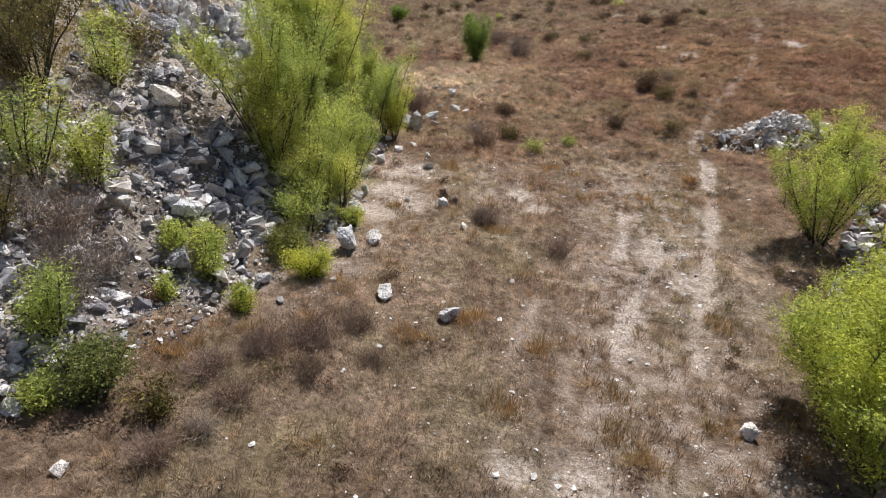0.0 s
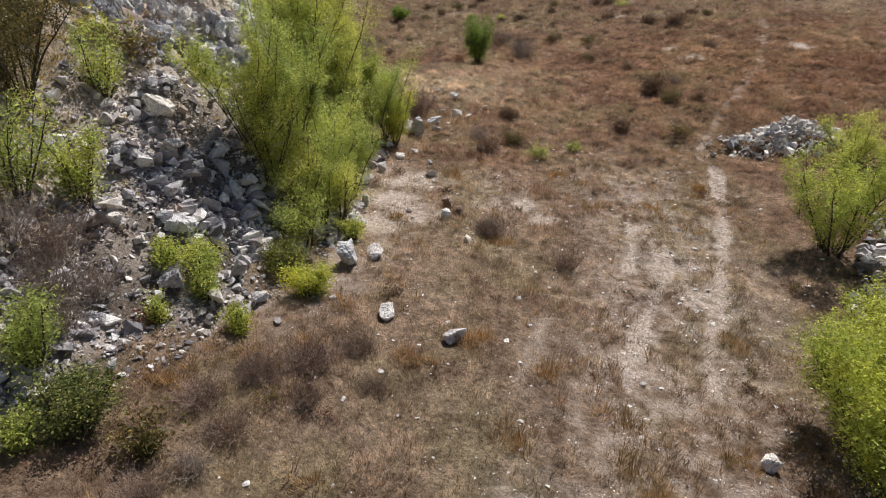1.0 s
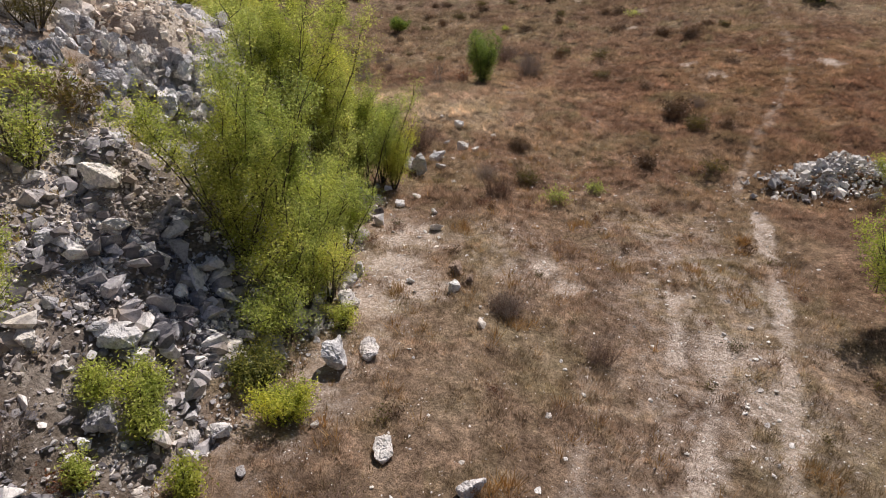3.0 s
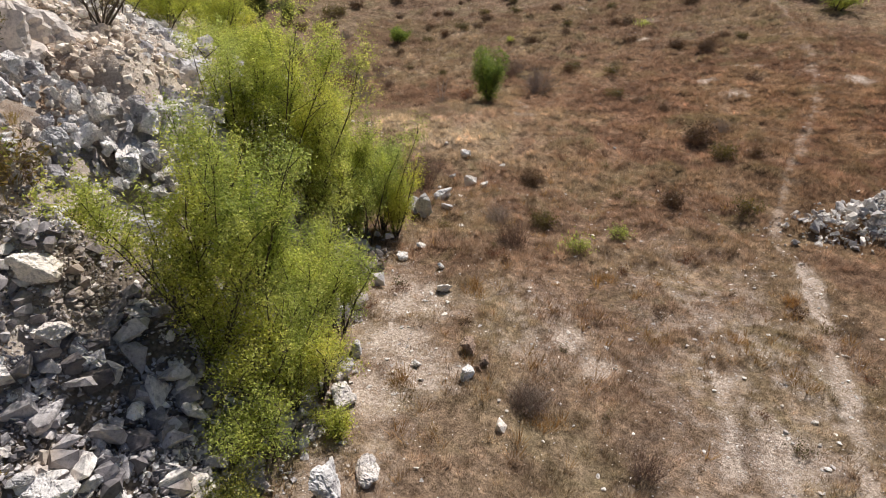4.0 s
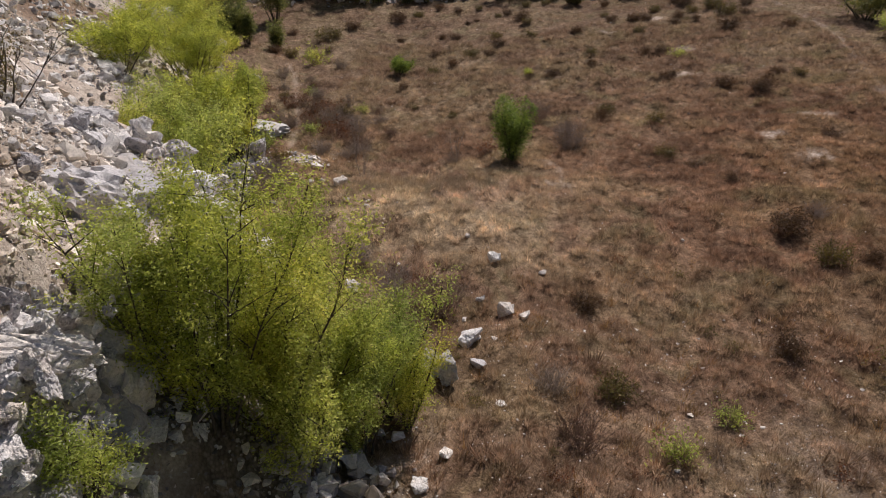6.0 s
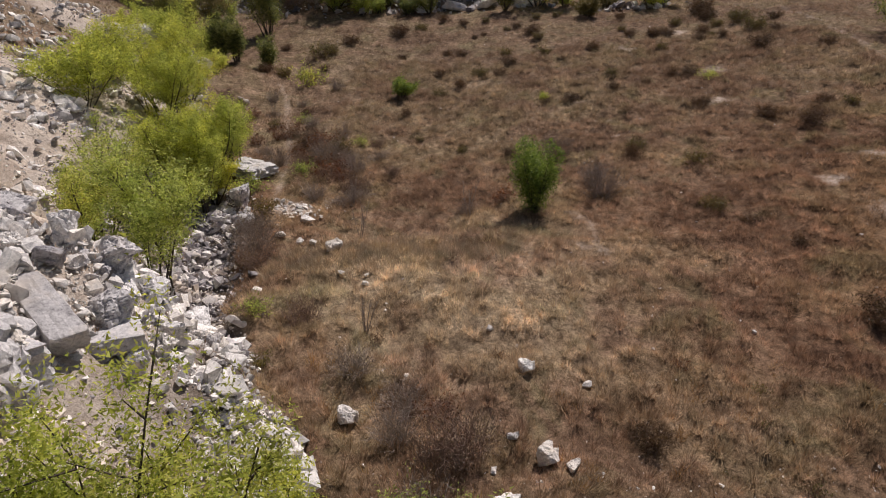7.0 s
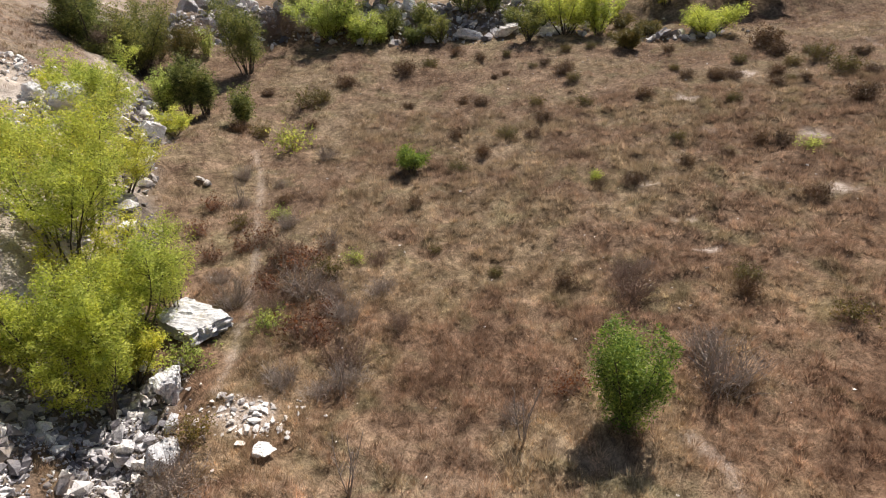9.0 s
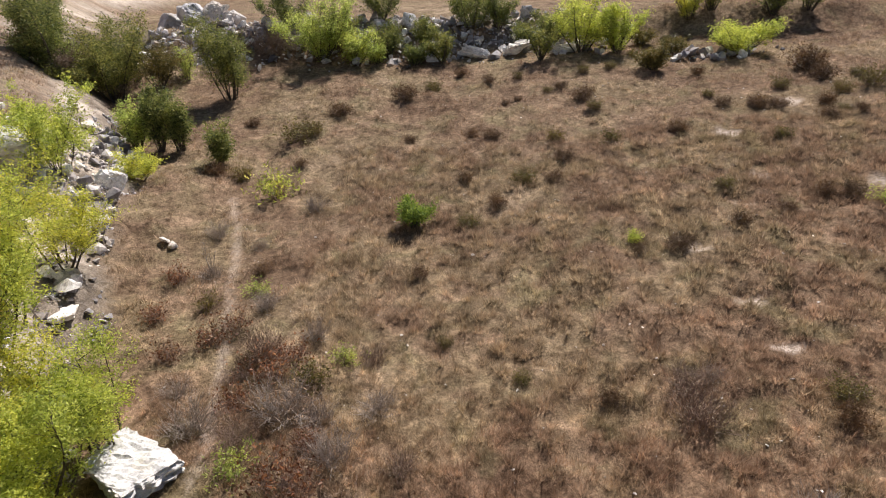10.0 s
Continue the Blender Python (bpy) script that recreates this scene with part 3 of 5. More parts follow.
x, y, s = scatter_slope(9000, 22.5, 31, 6.5, 0.07, 0.6, 4)
rubble("rubble", x, y, s, "freshly broken white limestone on the crest of the slope", material=PALE_RUBBLE, seed=22)
x, y, s = scatter_slope(26000, 5.5, 23, 6.5, 0.05, 0.5, 1)
rubble("rubble", x, y, s, "broken pale limestone strewn over the quarry slope", seed=1)
r = np.random.default_rng(9)
y = r.uniform(5, 17, 9000)
x = foot(y) + 0.4 - 5.0 * r.random(9000)
keep = r.random(9000) < 0.4 + smooth(0.45, 0.7, value_noise(x, y, 0.9, 24))
x, y = x[keep], y[keep]
rubble("rubble", x, y, 0.03 + 0.14 * r.random(len(x)) ** 4, "small pale stones in brown soil at the slope foot", seed=19, low=0.7)
r = np.random.default_rng(10)
y = r.uniform(18.5, 34, 6000)
x = foot(y) - r.uniform(3.8, 10.5, 6000)
keep = r.random(6000) < 0.15 + smooth(0.4, 0.65, value_noise(x, y, 1.5, 23))
x, y = x[keep], y[keep]
rubble("rubble", x, y, 0.05 + 0.36 * r.random(len(x)) ** 6, "pale beige broken stone above the cliff", material=BEIGE_CHIPS, seed=18)
r = np.random.default_rng(31)
x, y = r.uniform(-11, -5.7, 6500), r.uniform(17.3, 24.5, 6500)
rubble("rubble", x, y, 0.03 + 0.24 * r.random(6500) ** 7, "beige stone chips on top of the cliff", material=BEIGE_CHIPS, seed=21)
x, y = r.uniform(-11.5, -7.4, 6500), r.uniform(23.5, 31.5, 6500)
rubble("rubble", x, y, np.minimum(0.05 * (1 - r.random(6500)) ** -0.46, 0.45), "pale broken stone covering the crest", material=PALE_RUBBLE, seed=23)
r = np.random.default_rng(8)
y = r.uniform(32, 62, 5500)
x = foot(y) - r.uniform(3.2, 12, 5500)
keep = r.random(5500) < 0.2 + smooth(0.4, 0.65, value_noise(x, y, 1.8, 25))
x, y = x[keep], y[keep]
rubble("rubble", x, y, 0.09 + 0.5 * r.random(len(x)) ** 4.5, "pale broken stone on the slope above the willows", material=PALE_RUBBLE, seed=20)
x, y, s = scatter_slope(10000, 29, 45, 6.5, 0.06, 0.4, 2)
rubble("rubble", x, y, s, "grey limestone rubble on the slope behind the willows", seed=2)
x, y, s = scatter_slope(2600, 45, 70, 9, 0.13, 0.8, 3)
rubble("rubble", x, y, s, "pale rubble on the far part of the slope", seed=3)
# the stony channel under the willows
r = np.random.default_rng(11)
y = r.uniform(30.2, 42.5, 6000)
x = np.interp(y, [p[1] for p in CHANNEL], [p[0] for p in CHANNEL]) + r.normal(0, 0.62, 6000) - 0.25
rubble("rubble", x, y, np.minimum(0.065 * (1 - r.random(6000)) ** -0.42, 0.4), "loose grey stones in a dry channel below the slope", seed=4)
# white chips in the field
r = np.random.default_rng(12)
x, y = r.uniform(-3, 10, 30000), r.uniform(4.5, 27, 30000)
keep = r.random(30000) < 0.10 + 0.75 * bare_at(x, y)
x, y = x[keep], y[keep]
rubble("gravel", x, y, np.minimum(0.022 * (1 - r.random(len(x))) ** -0.4, 0.14), "pale gravel and stone chips on bare soil", material=GRAVEL, seed=5, low=0.5)
r = np.random.default_rng(13)
x, y = r.uniform(-12, 24, 1500), r.uniform(22, 80, 1500)
rubble("gravel", x, y, 0.035 + 0.11 * r.random(1500) ** 4, "single pale stones scattered in dry grass", material=GRAVEL, seed=6, low=0.6)
x, y = -7.6 + r.normal(0, 0.75, 170), 40.2 + r.normal(0, 0.45, 170)
rubble("rubble", x, y, 0.05 + 0.25 * r.random(170) ** 3, "heap of white broken stone beside scrub", 0.05, material=GRAVEL, seed=7, low=0.5)

# stones in the shade of the clump
x, y = -2.75 + r.normal(0, 0.45, 150), 20.9 + r.normal(0, 0.7, 150)
rubble("rubble", x, y, 0.10 + 0.32 * r.random(150) ** 2, "dark shaded stones heaped under the tree clump", 0.25, seed=17)
# the rubble heap beside the footpath
r = np.random.default_rng(14)
x, y = 12.9 + r.normal(0, 1.15, 1100), 23.5 + r.normal(0, 0.6, 1100)
hump = 0.95 * np.exp(-((x - 13.2) / 1.5) ** 2 - ((y - 23.6) / 0.75) ** 2) * r.random(1100) ** 0.35
rubble("rubble_heap", x, y, np.minimum(0.085 * (1 - r.random(1100)) ** -0.42, 0.36), "heap of pale broken stone beside a footpath", material=PALE_RUBBLE, seed=8, zs=land(x, y) + hump)
# stones along the edge below the young trees
r = np.random.default_rng(15)
y = r.uniform(5.5, 17.5, 620)
x = np.interp(y, [5, 7.5, 10, 13, 15, 18], [6.3, 6.6, 7.6, 9.4, 10.8, 13.0]) + np.abs(r.normal(0, 0.75, 620))
rubble("rubble", x, y, 0.08 + 0.36 * r.random(620) ** 3, "grey stones heaped along the field edge under young trees", 0.15, seed=9)
# stones on the far bank
r = np.random.default_rng(16)
x = np.concatenate([r.uniform(-27, 10, 2400), r.normal(16.2, 1.6, 150)])
y = np.concatenate([85.4 + r.normal(0.4, 1.8, 2400), 78.8 + r.normal(0, 0.6, 150)])
rubble("rubble", x, y, 0.18 + 0.75 * r.random(2550) ** 4, "grey stones on the far bank between bushes", seed=10)

FIELD_ROCKS = [
    (-1.15, 10.8, 0.5), (0.12, 10.15, 0.42), (0.53, 14.6, 0.36), (1.54, 11.95, 0.13), (-0.05, 15.96, 0.36),
    (-1.04, 16.33, 0.22), (-0.46, 19.4, 0.42), (-1.13, 21.85, 0.34), (-0.56, 20.6, 0.22), (0.04, 23.3, 0.26), (0.32, 29.4, 0.44), (0.44, 27.05, 0.52), (0.92, 26.55, 0.4),
    (1.82, 29.3, 0.26), (-0.43, 25.6, 0.46), (-0.64, 26.5, 0.2), (-3.89, 33.8, 0.22), (6.73, 31.4, 0.18), (-0.39, 31.2, 0.2), (-3.71, 27.8, 0.52), (5.05, 7.8, 0.36),
]
for x, y, s in FIELD_ROCKS:
    put_rock(x, y, s, material=FIELD_STONE, label="pale angular limestone block lying in dry grass", group="stones in the field")
for x, y, s in [(-3.85, 33.2, 0.25), (-4.67, 33.9, 0.26), (-7.3, 37.2, 0.38), (-6.67, 37.2, 0.42), (-6.0, 36.45, 0.32), (-5.23, 35.9, 0.6), (-6.7, 38.9, 0.6), (-13.96, 55.4, 0.55), (-13.6, 55.2, 0.4), (-4.6, 5.5, 0.24)]:
    put_rock(x, y, s, material=FIELD_STONE, label="pale limestone block beside a grassy step", group="stones in the field", sink=0.2)
for x, y, s in [(-0.2, 27.3, 0.3), (-1.11, 24.1, 0.68), (-0.57, 25.5, 0.62), (0.43, 26.7, 0.5), (-0.36, 24.5, 0.46), (-1.5, 24.4, 0.6), (-1.63, 21.0, 0.37)]:
    put_rock(x, y, s, material=LIMESTONE, label="weathered limestone boulder beside the tree clump", group="boulders by the trees", sink=0.2)

for x, y, s, z in [(0.06, 16.95, 0.62, 0.55), (0.34, 16.5, 0.34, 0.8), (0.2, 16.2, 0.22, 0.7)]:
    put_rock(x, y, s, ANGULAR, BROWN_STONE, label="flat rust-brown block of stone in dry grass", group="stones in the field", tilt=0.12, stretch=(1, 0.7, z))

SLOPE_BOULDERS = [
    (-5.98, 13.5, 0.82), (-6.3, 14.05, 0.75), (-6.03, 10.88, 0.4), (-5.71, 10.85, 0.34), (-5.53, 11.57, 0.58), (-5.19, 11.64, 0.66), (-5.09, 10.48, 0.8), (-2.23, 12.9, 0.75), (-4.01, 10.75, 0.4),
    (-3.65, 10.95, 0.5), (-5.18, 8.32, 0.45), (-3.11, 10.18, 0.31), (-6.31, 11.22, 0.4), (-6.04, 12.82, 0.32), (-6.1, 11.54, 0.38), (-5.82, 11.78, 0.32), (-5.52, 12.5, 0.46),
    (-4.78, 10.39, 0.34), (-5.42, 8.95, 0.32), (-5.13, 10.07, 0.3), (-5.78, 9.08, 0.32), (-2.3, 11.31, 0.25), (-4.32, 10.1, 0.25), (-5.7, 6.38, 0.4), (-5.9, 6.6, 0.3),
    (-1.69, 13.3, 0.62), (-2.5, 15.9, 0.7), (-6.65, 15.3, 0.6), (-7.4, 10.7, 0.55), (-2.3, 15.05, 0.65), (-2.26, 16.6, 0.5), (-6.9, 13.3, 0.5), (-6.6, 12.5, 0.55),
]
for x, y, s in SLOPE_BOULDERS:
    put_rock(x, y, s if s > 0.6 else 0.7 * s, label="angular grey limestone boulder on the slope", group="boulders on the slope", material=LIMESTONE if int(s * 100) % 3 == 0 else GREY_ROCK)
r = np.random.default_rng(17)
for i in range(90):
    y = r.uniform(6, 30)
    x = float(foot(np.array([y]))[0]) - r.uniform(0.2, 6)
    put_rock(x, y, 0.2 + 0.26 * r.random() ** 2.5, label="angular grey limestone boulder on the slope", group="boulders on the slope", material=(LIMESTONE, GREY_ROCK)[i % 3 > 0], seed=i)
for x, y, s in [(-9.4, 30.4, 1.0), (-7.9, 28.2, 0.8), (-7.35, 26.7, 0.7), (-7.4, 28.2, 0.85), (-7.2, 29.2, 0.9), (-9.9, 28.3, 1.2), (-8.6, 29.4, 0.9), (-6.6, 28.6, 0.6), (-6.9, 27.6, 0.7)]:
    put_rock(x, y, s, SLABS if s > 1.1 else SHAPES, label="large pale limestone slab fallen on the rubble", group="fallen slabs", sink=0.2)
for x, y, s in [(-9.0, 38.7, 1.2), (-11.2, 42.5, 0.8), (-10.1, 39.1, 0.8), (-14.8, 49.6, 1.5), (-17.1, 58.0, 1.7), (-18.8, 57.9, 1.0), (-18.2, 53.4, 1.4), (-21.3, 56.1, 1.5), (-16.0, 54.9, 1.2), (-9.3, 40.0, 0.7), (-18.2, 60.7, 1.3)]:
    put_rock(x, y, s * 0.78, label="large grey boulder at the foot of the slope", group="boulders at the slope foot", sink=0.25)
r = np.random.default_rng(33)
for i in range(46):
    x, y = -8.1 + r.normal(0, 0.95), 26.6 + r.normal(0, 1.5)
    if math.hypot(x + 7.9, y - 25.85) < 0.95:
        continue
    put_rock(x, y, 0.28 + 0.6 * r.random() ** 2.5, (ANGULAR, SLABS, SHAPES)[i % 3], (LIMESTONE, LIMESTONE, GREY_ROCK)[i % 3], label="sharp-edged pale limestone block on the crest of the rubble", group="blocks on the rubble crest", tilt=0.6, sink=0.35, seed=i)
put_rock(-7.9, 25.85, 1.7, PLAIN[1:2], label="long narrow limestone slab fallen on the rubble", z=4.55, stretch=(1.0, 0.45, 0.5), spin=-0.7, pitch=0.38)
put_rock(-7.75, 24.85, 1.1, ANGULAR, label="broad tilted limestone slab on the rubble", tilt=0.3, sink=0.3, stretch=(1, 0.85, 0.6), spin=-0.9)
put_rock(-7.2, 26.25, 1.1, PLAIN, label="flat pale limestone slab lying on the rubble", tilt=0.12, sink=0.45, stretch=(1, 0.8, 0.5), spin=0.4)
put_rock(-7.4, 26.9, 1.0, ANGULAR, label="pointed limestone boulder with a shaded face", tilt=0.3, sink=0.25)
put_rock(-7.95, 28.1, 1.1, ANGULAR, GREY_ROCK, label="flat-topped grey boulder on the crest of the rubble", tilt=0.08, sink=0.4, stretch=(1, 0.8, 0.7), spin=0.2)
put_rock(-10.35, 44.1, 1.8, [rock_shape(67, 0.8, 8, rounds=2, boxy=True, crag=0.06)], LIMESTONE, label="huge flat-topped limestone slab at the slope foot", tilt=0.05, sink=0.12, stretch=(1.2, 0.95, 0.46), spin=2.6)
put_rock(-9.75, 40.95, 2.0, ANGULAR[:1], LIMESTONE, label="long pale limestone slab leaning in the channel", tilt=0.2, sink=0.3, stretch=(1, 0.5, 0.75), spin=-1.02)
put_rock(-20.1, 57.4, 2.6, DOMES, label="broad pale limestone slab on the slope", tilt=0.2, sink=0.2)
put_rock(-19.2, 64.6, 1.6, SHAPES, label="big grey boulder below the thicket", tilt=0.2, sink=0.3)
for i, (x, y, s) in enumerate([(-3.4, 82.6, 3.0), (-0.3, 82.8, 3.6), (2.5, 82.2, 3.6), (6.4, 81.8, 3.0)]):
    put_rock(x, y + 0.4, s * 0.86, ANGULAR, LIMESTONE, label="pale slab of rock leaning on the far bank", group="slabs on the far bank", tilt=0.15, sink=0.5, spin=0.1 * i, stretch=(1.1, 0.8, 0.55))

r = np.random.default_rng(27)
for i in range(34):
    x = r.uniform(-29, 13)
    y = 86.2 + r.normal(0, 1.3)
    put_rock(x, y, 0.6 + 0.9 * r.random() ** 2, label="weathered grey boulder on the far bank", group="boulders on the far bank", material=GREY_ROCK, sink=0.3, seed=i)
for i, (x, y, s) in enumerate([(-25.0, 91.0, 3.2), (-22.8, 90.4, 2.6), (-27.2, 91.6, 2.4), (-20.8, 90.0, 2.2), (-14.0, 88.5, 2.4)]):
    put_rock(x, y, s, label="dark weathered rock standing on the far bank", group="boulders on the far bank", material=GREY_ROCK, sink=0.25, tilt=0.3, stretch=(1, 1, 1.1), seed=i)

# the outcrop: broken blocks stacked in the cliff
outcrop = new("rock_outcrop")
outcrop.location = (-6.3, 17.6, land_at(-6.3, 16.0))
tagged(outcrop, "grey cliff of cracked limestone blocks jutting out of the slope", "rock outcrop")
outcrop_back = Matrix.Translation(outcrop.location).inverted()


def block(x, y, z, size, shapes=ANGULAR, material=LIMESTONE, tilt=0.5, stretch=(1, 1, 1), seed=0, spin=None):
    ob = put_rock(x, y, size, shapes, material, "block", z=z, tilt=tilt, stretch=stretch, seed=seed, spin=spin)
    m = outcrop_back @ ob.matrix_basis
    ob.parent = outcrop
    ob.matrix_basis = m


def rock_mass(name, at, radii, boxy, fineness, cell, turn, seed, material, parent, bite=0.22):
    """A mass of fractured rock: joints cut it into upright blocks that stand out by different amounts."""
    r = np.random.default_rng(seed)
    bm = bmesh.new()
    bmesh.ops.create_icosphere(bm, subdivisions=fineness, radius=1)
    bm.verts.index_update()
    d = np.array([v.co for v in bm.verts])
    tris = np.array([[v.index for v in f.verts] for f in bm.faces])
    bm.free()
    p = d / (np.abs(d) ** boxy).sum(1, keepdims=True) ** (1 / boxy) * radii
    squash = np.array([1.0, 1.0, 0.6])
    area = 8 * (radii[0] * radii[1] + radii[1] * radii[2] + radii[0] * radii[2])
    c = p[r.choice(len(p), int(area / cell**2 * 0.8) + 10, replace=False)]
    n = np.sign(p) * np.abs(p / radii) ** (boxy - 1) / radii
    n /= np.linalg.norm(n, axis=1, keepdims=True)
    wobble = p + 0.05 * np.sin(p[:, [1, 2, 0]] * 6.3 + seed) + 0.025 * np.sin(p[:, [2, 0, 1]] * 17)
    near, gap = np.empty(len(p), int), np.empty(len(p))
    for k in range(0, len(p), 4000):
        q = (((wobble[k : k + 4000, None] - c[None]) * squash) ** 2).sum(-1)
        two = np.partition(q, 1, axis=1)[:, :2]
        near[k : k + 4000] = q.argmin(1)
        gap[k : k + 4000] = np.sqrt(two[:, 1]) - np.sqrt(two[:, 0])
    # every joint block gets its own flat broken face
    size = np.bincount(near, minlength=len(c))[:, None] + 1e-6
    middle = np.stack([np.bincount(near, p[:, k], len(c)) for k in range(3)], 1) / size
    face = np.stack([np.bincount(near, n[:, k], len(c)) for k in range(3)], 1) / size + r.normal(0, 0.30, (len(c), 3))
    face /= np.linalg.norm(face, axis=1, keepdims=True) + 1e-9
    step = r.uniform(-bite, bite, len(c))
    flat = ((p - middle[near]) * face[near]).sum(1)
    rough = r.normal(0, 0.012, len(p)) - 0.10 * np.exp(-((gap / 0.05) ** 2))
    for k in range(22):
        way = r.normal(0, 1, 3)
        way *= (4 + 1.5 * k) / np.linalg.norm(way)
        rough = rough + 0.06 / (3 + 0.7 * k) * np.sin(p @ way + r.uniform(0, 6.28))
    p = p + face[near] * (step[near] - 0.92 * flat + rough)[:, None]
    ob = link_mesh(name, p, tris, material, parent)
    ob.matrix_basis = outcrop_back @ Matrix.LocRotScale(at, Euler(turn), None)
    return ob


rock_mass("cliff_face", (-7.7, 19.5, 2.95), (2.1, 2.1, 2.0), 4.5, 6, 0.46, (-0.36, 0.0, -0.2), 1, GREY_ROCK, outcrop, 0.24)
rock_mass("cliff_face", (-10.7, 19.1, 4.7), (2.3, 2.3, 2.3), 4.0, 6, 0.5, (-0.3, 0, -0.15), 2, GREY_ROCK, outcrop, 0.26)
rock_mass("ledge", (-8.7, 24.1, 4.3), (1.5, 0.9, 1.0), 3.2, 5, 0.45, (0, 0.1, 0.3), 4, LIMESTONE, outcrop, 0.16)
rock_mass("cliff_foot", (-6.1, 18.8, 2.9), (0.75, 1.5, 1.5), 3.0, 5, 0.45, (-0.2, -0.2, -0.1), 5, GREY_ROCK, outcrop, 0.18)


def face_z(x, y):
    """Height of the broken rock face, which climbs away from the slope and to the west."""
    return min(3.85 + 0.85 * (y - 15.9), 5.3) + 0.34 * (-6.6 - x) - 1.3 * max(0.0, x + 5.9)


# the jumbled face, large blocks first
r = np.random.default_rng(19)
for i in range(520):
    x, y = r.uniform(-11.2, -5.35), 15.4 + 2.7 * r.random()
    z = max(face_z(x, y), land_at(x, y)) + r.uniform(-0.28, 0.10)
    size = 0.15 + 0.45 * (1 - i / 520) ** 5 + 0.2 * r.random() ** 2
    block(x, y, z, size, (ANGULAR, BOXES)[i % 5 == 0], (LIMESTONE, GREY_ROCK, LIMESTONE)[i % 3], tilt=0.9, stretch=(r.uniform(0.6, 1.0), r.uniform(0.7, 1.1), r.uniform(0.8, 1.3)), seed=i)
# the flank towards the field, under the tip
for i in range(150):
    y, k = r.uniform(17.2, 22.0), r.random()
    x = -6.2 + 1.25 * (1 - k) + r.uniform(-0.2, 0.2)
    block(x, y, 2.3 + 2.4 * k, 0.2 + 0.5 * r.random() ** 2, (ANGULAR, BOXES)[i % 4 == 0], (GREY_ROCK, LIMESTONE)[i % 2], tilt=0.7, stretch=(0.8, 0.9, 1.2), seed=i)
# small blocks broken loose round the beak
for i in range(90):
    x, y = r.uniform(-7.6, -5.3), r.uniform(18.0, 20.8)
    block(x, y, 4.75 + 0.4 * r.random() + 0.12 * (-6 - x), 0.14 + 0.4 * r.random() ** 2.5, ANGULAR, (GREY_ROCK, LIMESTONE)[i % 2], tilt=0.9, stretch=(0.8, 0.9, 1.1), seed=i)
# the beak that juts out over the trees, and the tall pale slab beside it
for i, (x, y, z, size, spin, stretch) in enumerate([
    (-5.6, 18.75, 4.9, 1.3, 0.05, (1.0, 0.6, 0.5)), (-6.2, 19.25, 4.8, 1.2, 0.5, (1.0, 0.8, 0.5)), (-6.2, 18.5, 4.4, 1.1, 0.3, (0.9, 0.7, 0.7)), (-6.6, 19.9, 4.7, 1.2, 2.3, (1.0, 0.9, 0.6)), (-6.3, 17.15, 4.5, 1.1, 1.95, (1.1, 0.42, 0.7)), (-7.5, 18.0, 4.9, 0.9, 0.8, (1, 0.7, 0.6)), (-5.5, 18.9, 4.5, 0.8, 0.9, (1, 0.8, 0.7)),
]):
    block(x, y, z, size, BOXES[:2] if i == 4 else ANGULAR, (LIMESTONE, GREY_ROCK)[i in (2, 6)], tilt=0.18, stretch=stretch, spin=spin, seed=i)


# ---- trees and shrubs ----
def tube_set(paths, sides=4):
    """Tapered round limbs: each path is points, first radius, last radius."""
    V, T, at = [], [], 0
    ring = np.arange(sides) * 2 * np.pi / sides
    for pts, r0, r1 in paths:
        pts = np.asarray(pts, float)
        n = len(pts)
        d = np.gradient(pts, axis=0)
        d /= np.linalg.norm(d, axis=1, keepdims=True) + 1e-9
        u = np.cross(d, (0.31, 0.87, 0.1))
        u /= np.linalg.norm(u, axis=1, keepdims=True) + 1e-9
        v = np.cross(d, u)
        rad = np.linspace(r0, r1, n)[:, None, None]
        V.append((pts[:, None] + rad * (np.cos(ring)[None, :, None] * u[:, None] + np.sin(ring)[None, :, None] * v[:, None])).reshape(-1, 3))
        a = (at + np.arange(n - 1)[:, None] * sides + np.arange(sides)).ravel()
        b = (at + np.arange(n - 1)[:, None] * sides + (np.arange(sides) + 1) % sides).ravel()
        T += [np.stack([a, b, b + sides], 1), np.stack([a, b + sides, a + sides], 1)]
        at += n * sides
    return np.concatenate(V), np.concatenate(T)


def leaf_set(r, at, size, droop=0.2, narrow=0.5):
    """Small pointed leaves at the given places."""
    n = len(at)
    d = r.normal(0, 1, (n, 3))
    d[:, 2] = d[:, 2] * 0.7 + droop
    d /= np.linalg.norm(d, axis=1, keepdims=True)
    w = np.cross(d, r.normal(0, 1, (n, 3)))
    w /= np.linalg.norm(w, axis=1, keepdims=True) + 1e-9
    s = size * r.uniform(0.7, 1.5, (n, 1))
    V = np.stack([at - w * s * narrow * 0.5, at + w * s * narrow * 0.5, at + d * s * 1.1], 1).reshape(-1, 3)
    return V, np.arange(3 * n).reshape(-1, 3)


def limb(r, start, aim, length, steps=6, wander=0.1, lift=0.25):
    """A bending shoot: points from start towards aim."""
    p, d = [np.array(start, float)], np.array(aim, float) / np.linalg.norm(aim)
    for _ in range(steps):
        d = d + r.normal(0, wander, 3) + (0, 0, lift / steps)
        d /= np.linalg.norm(d)
        p.append(p[-1] + d * length / steps)
    return np.array(p)


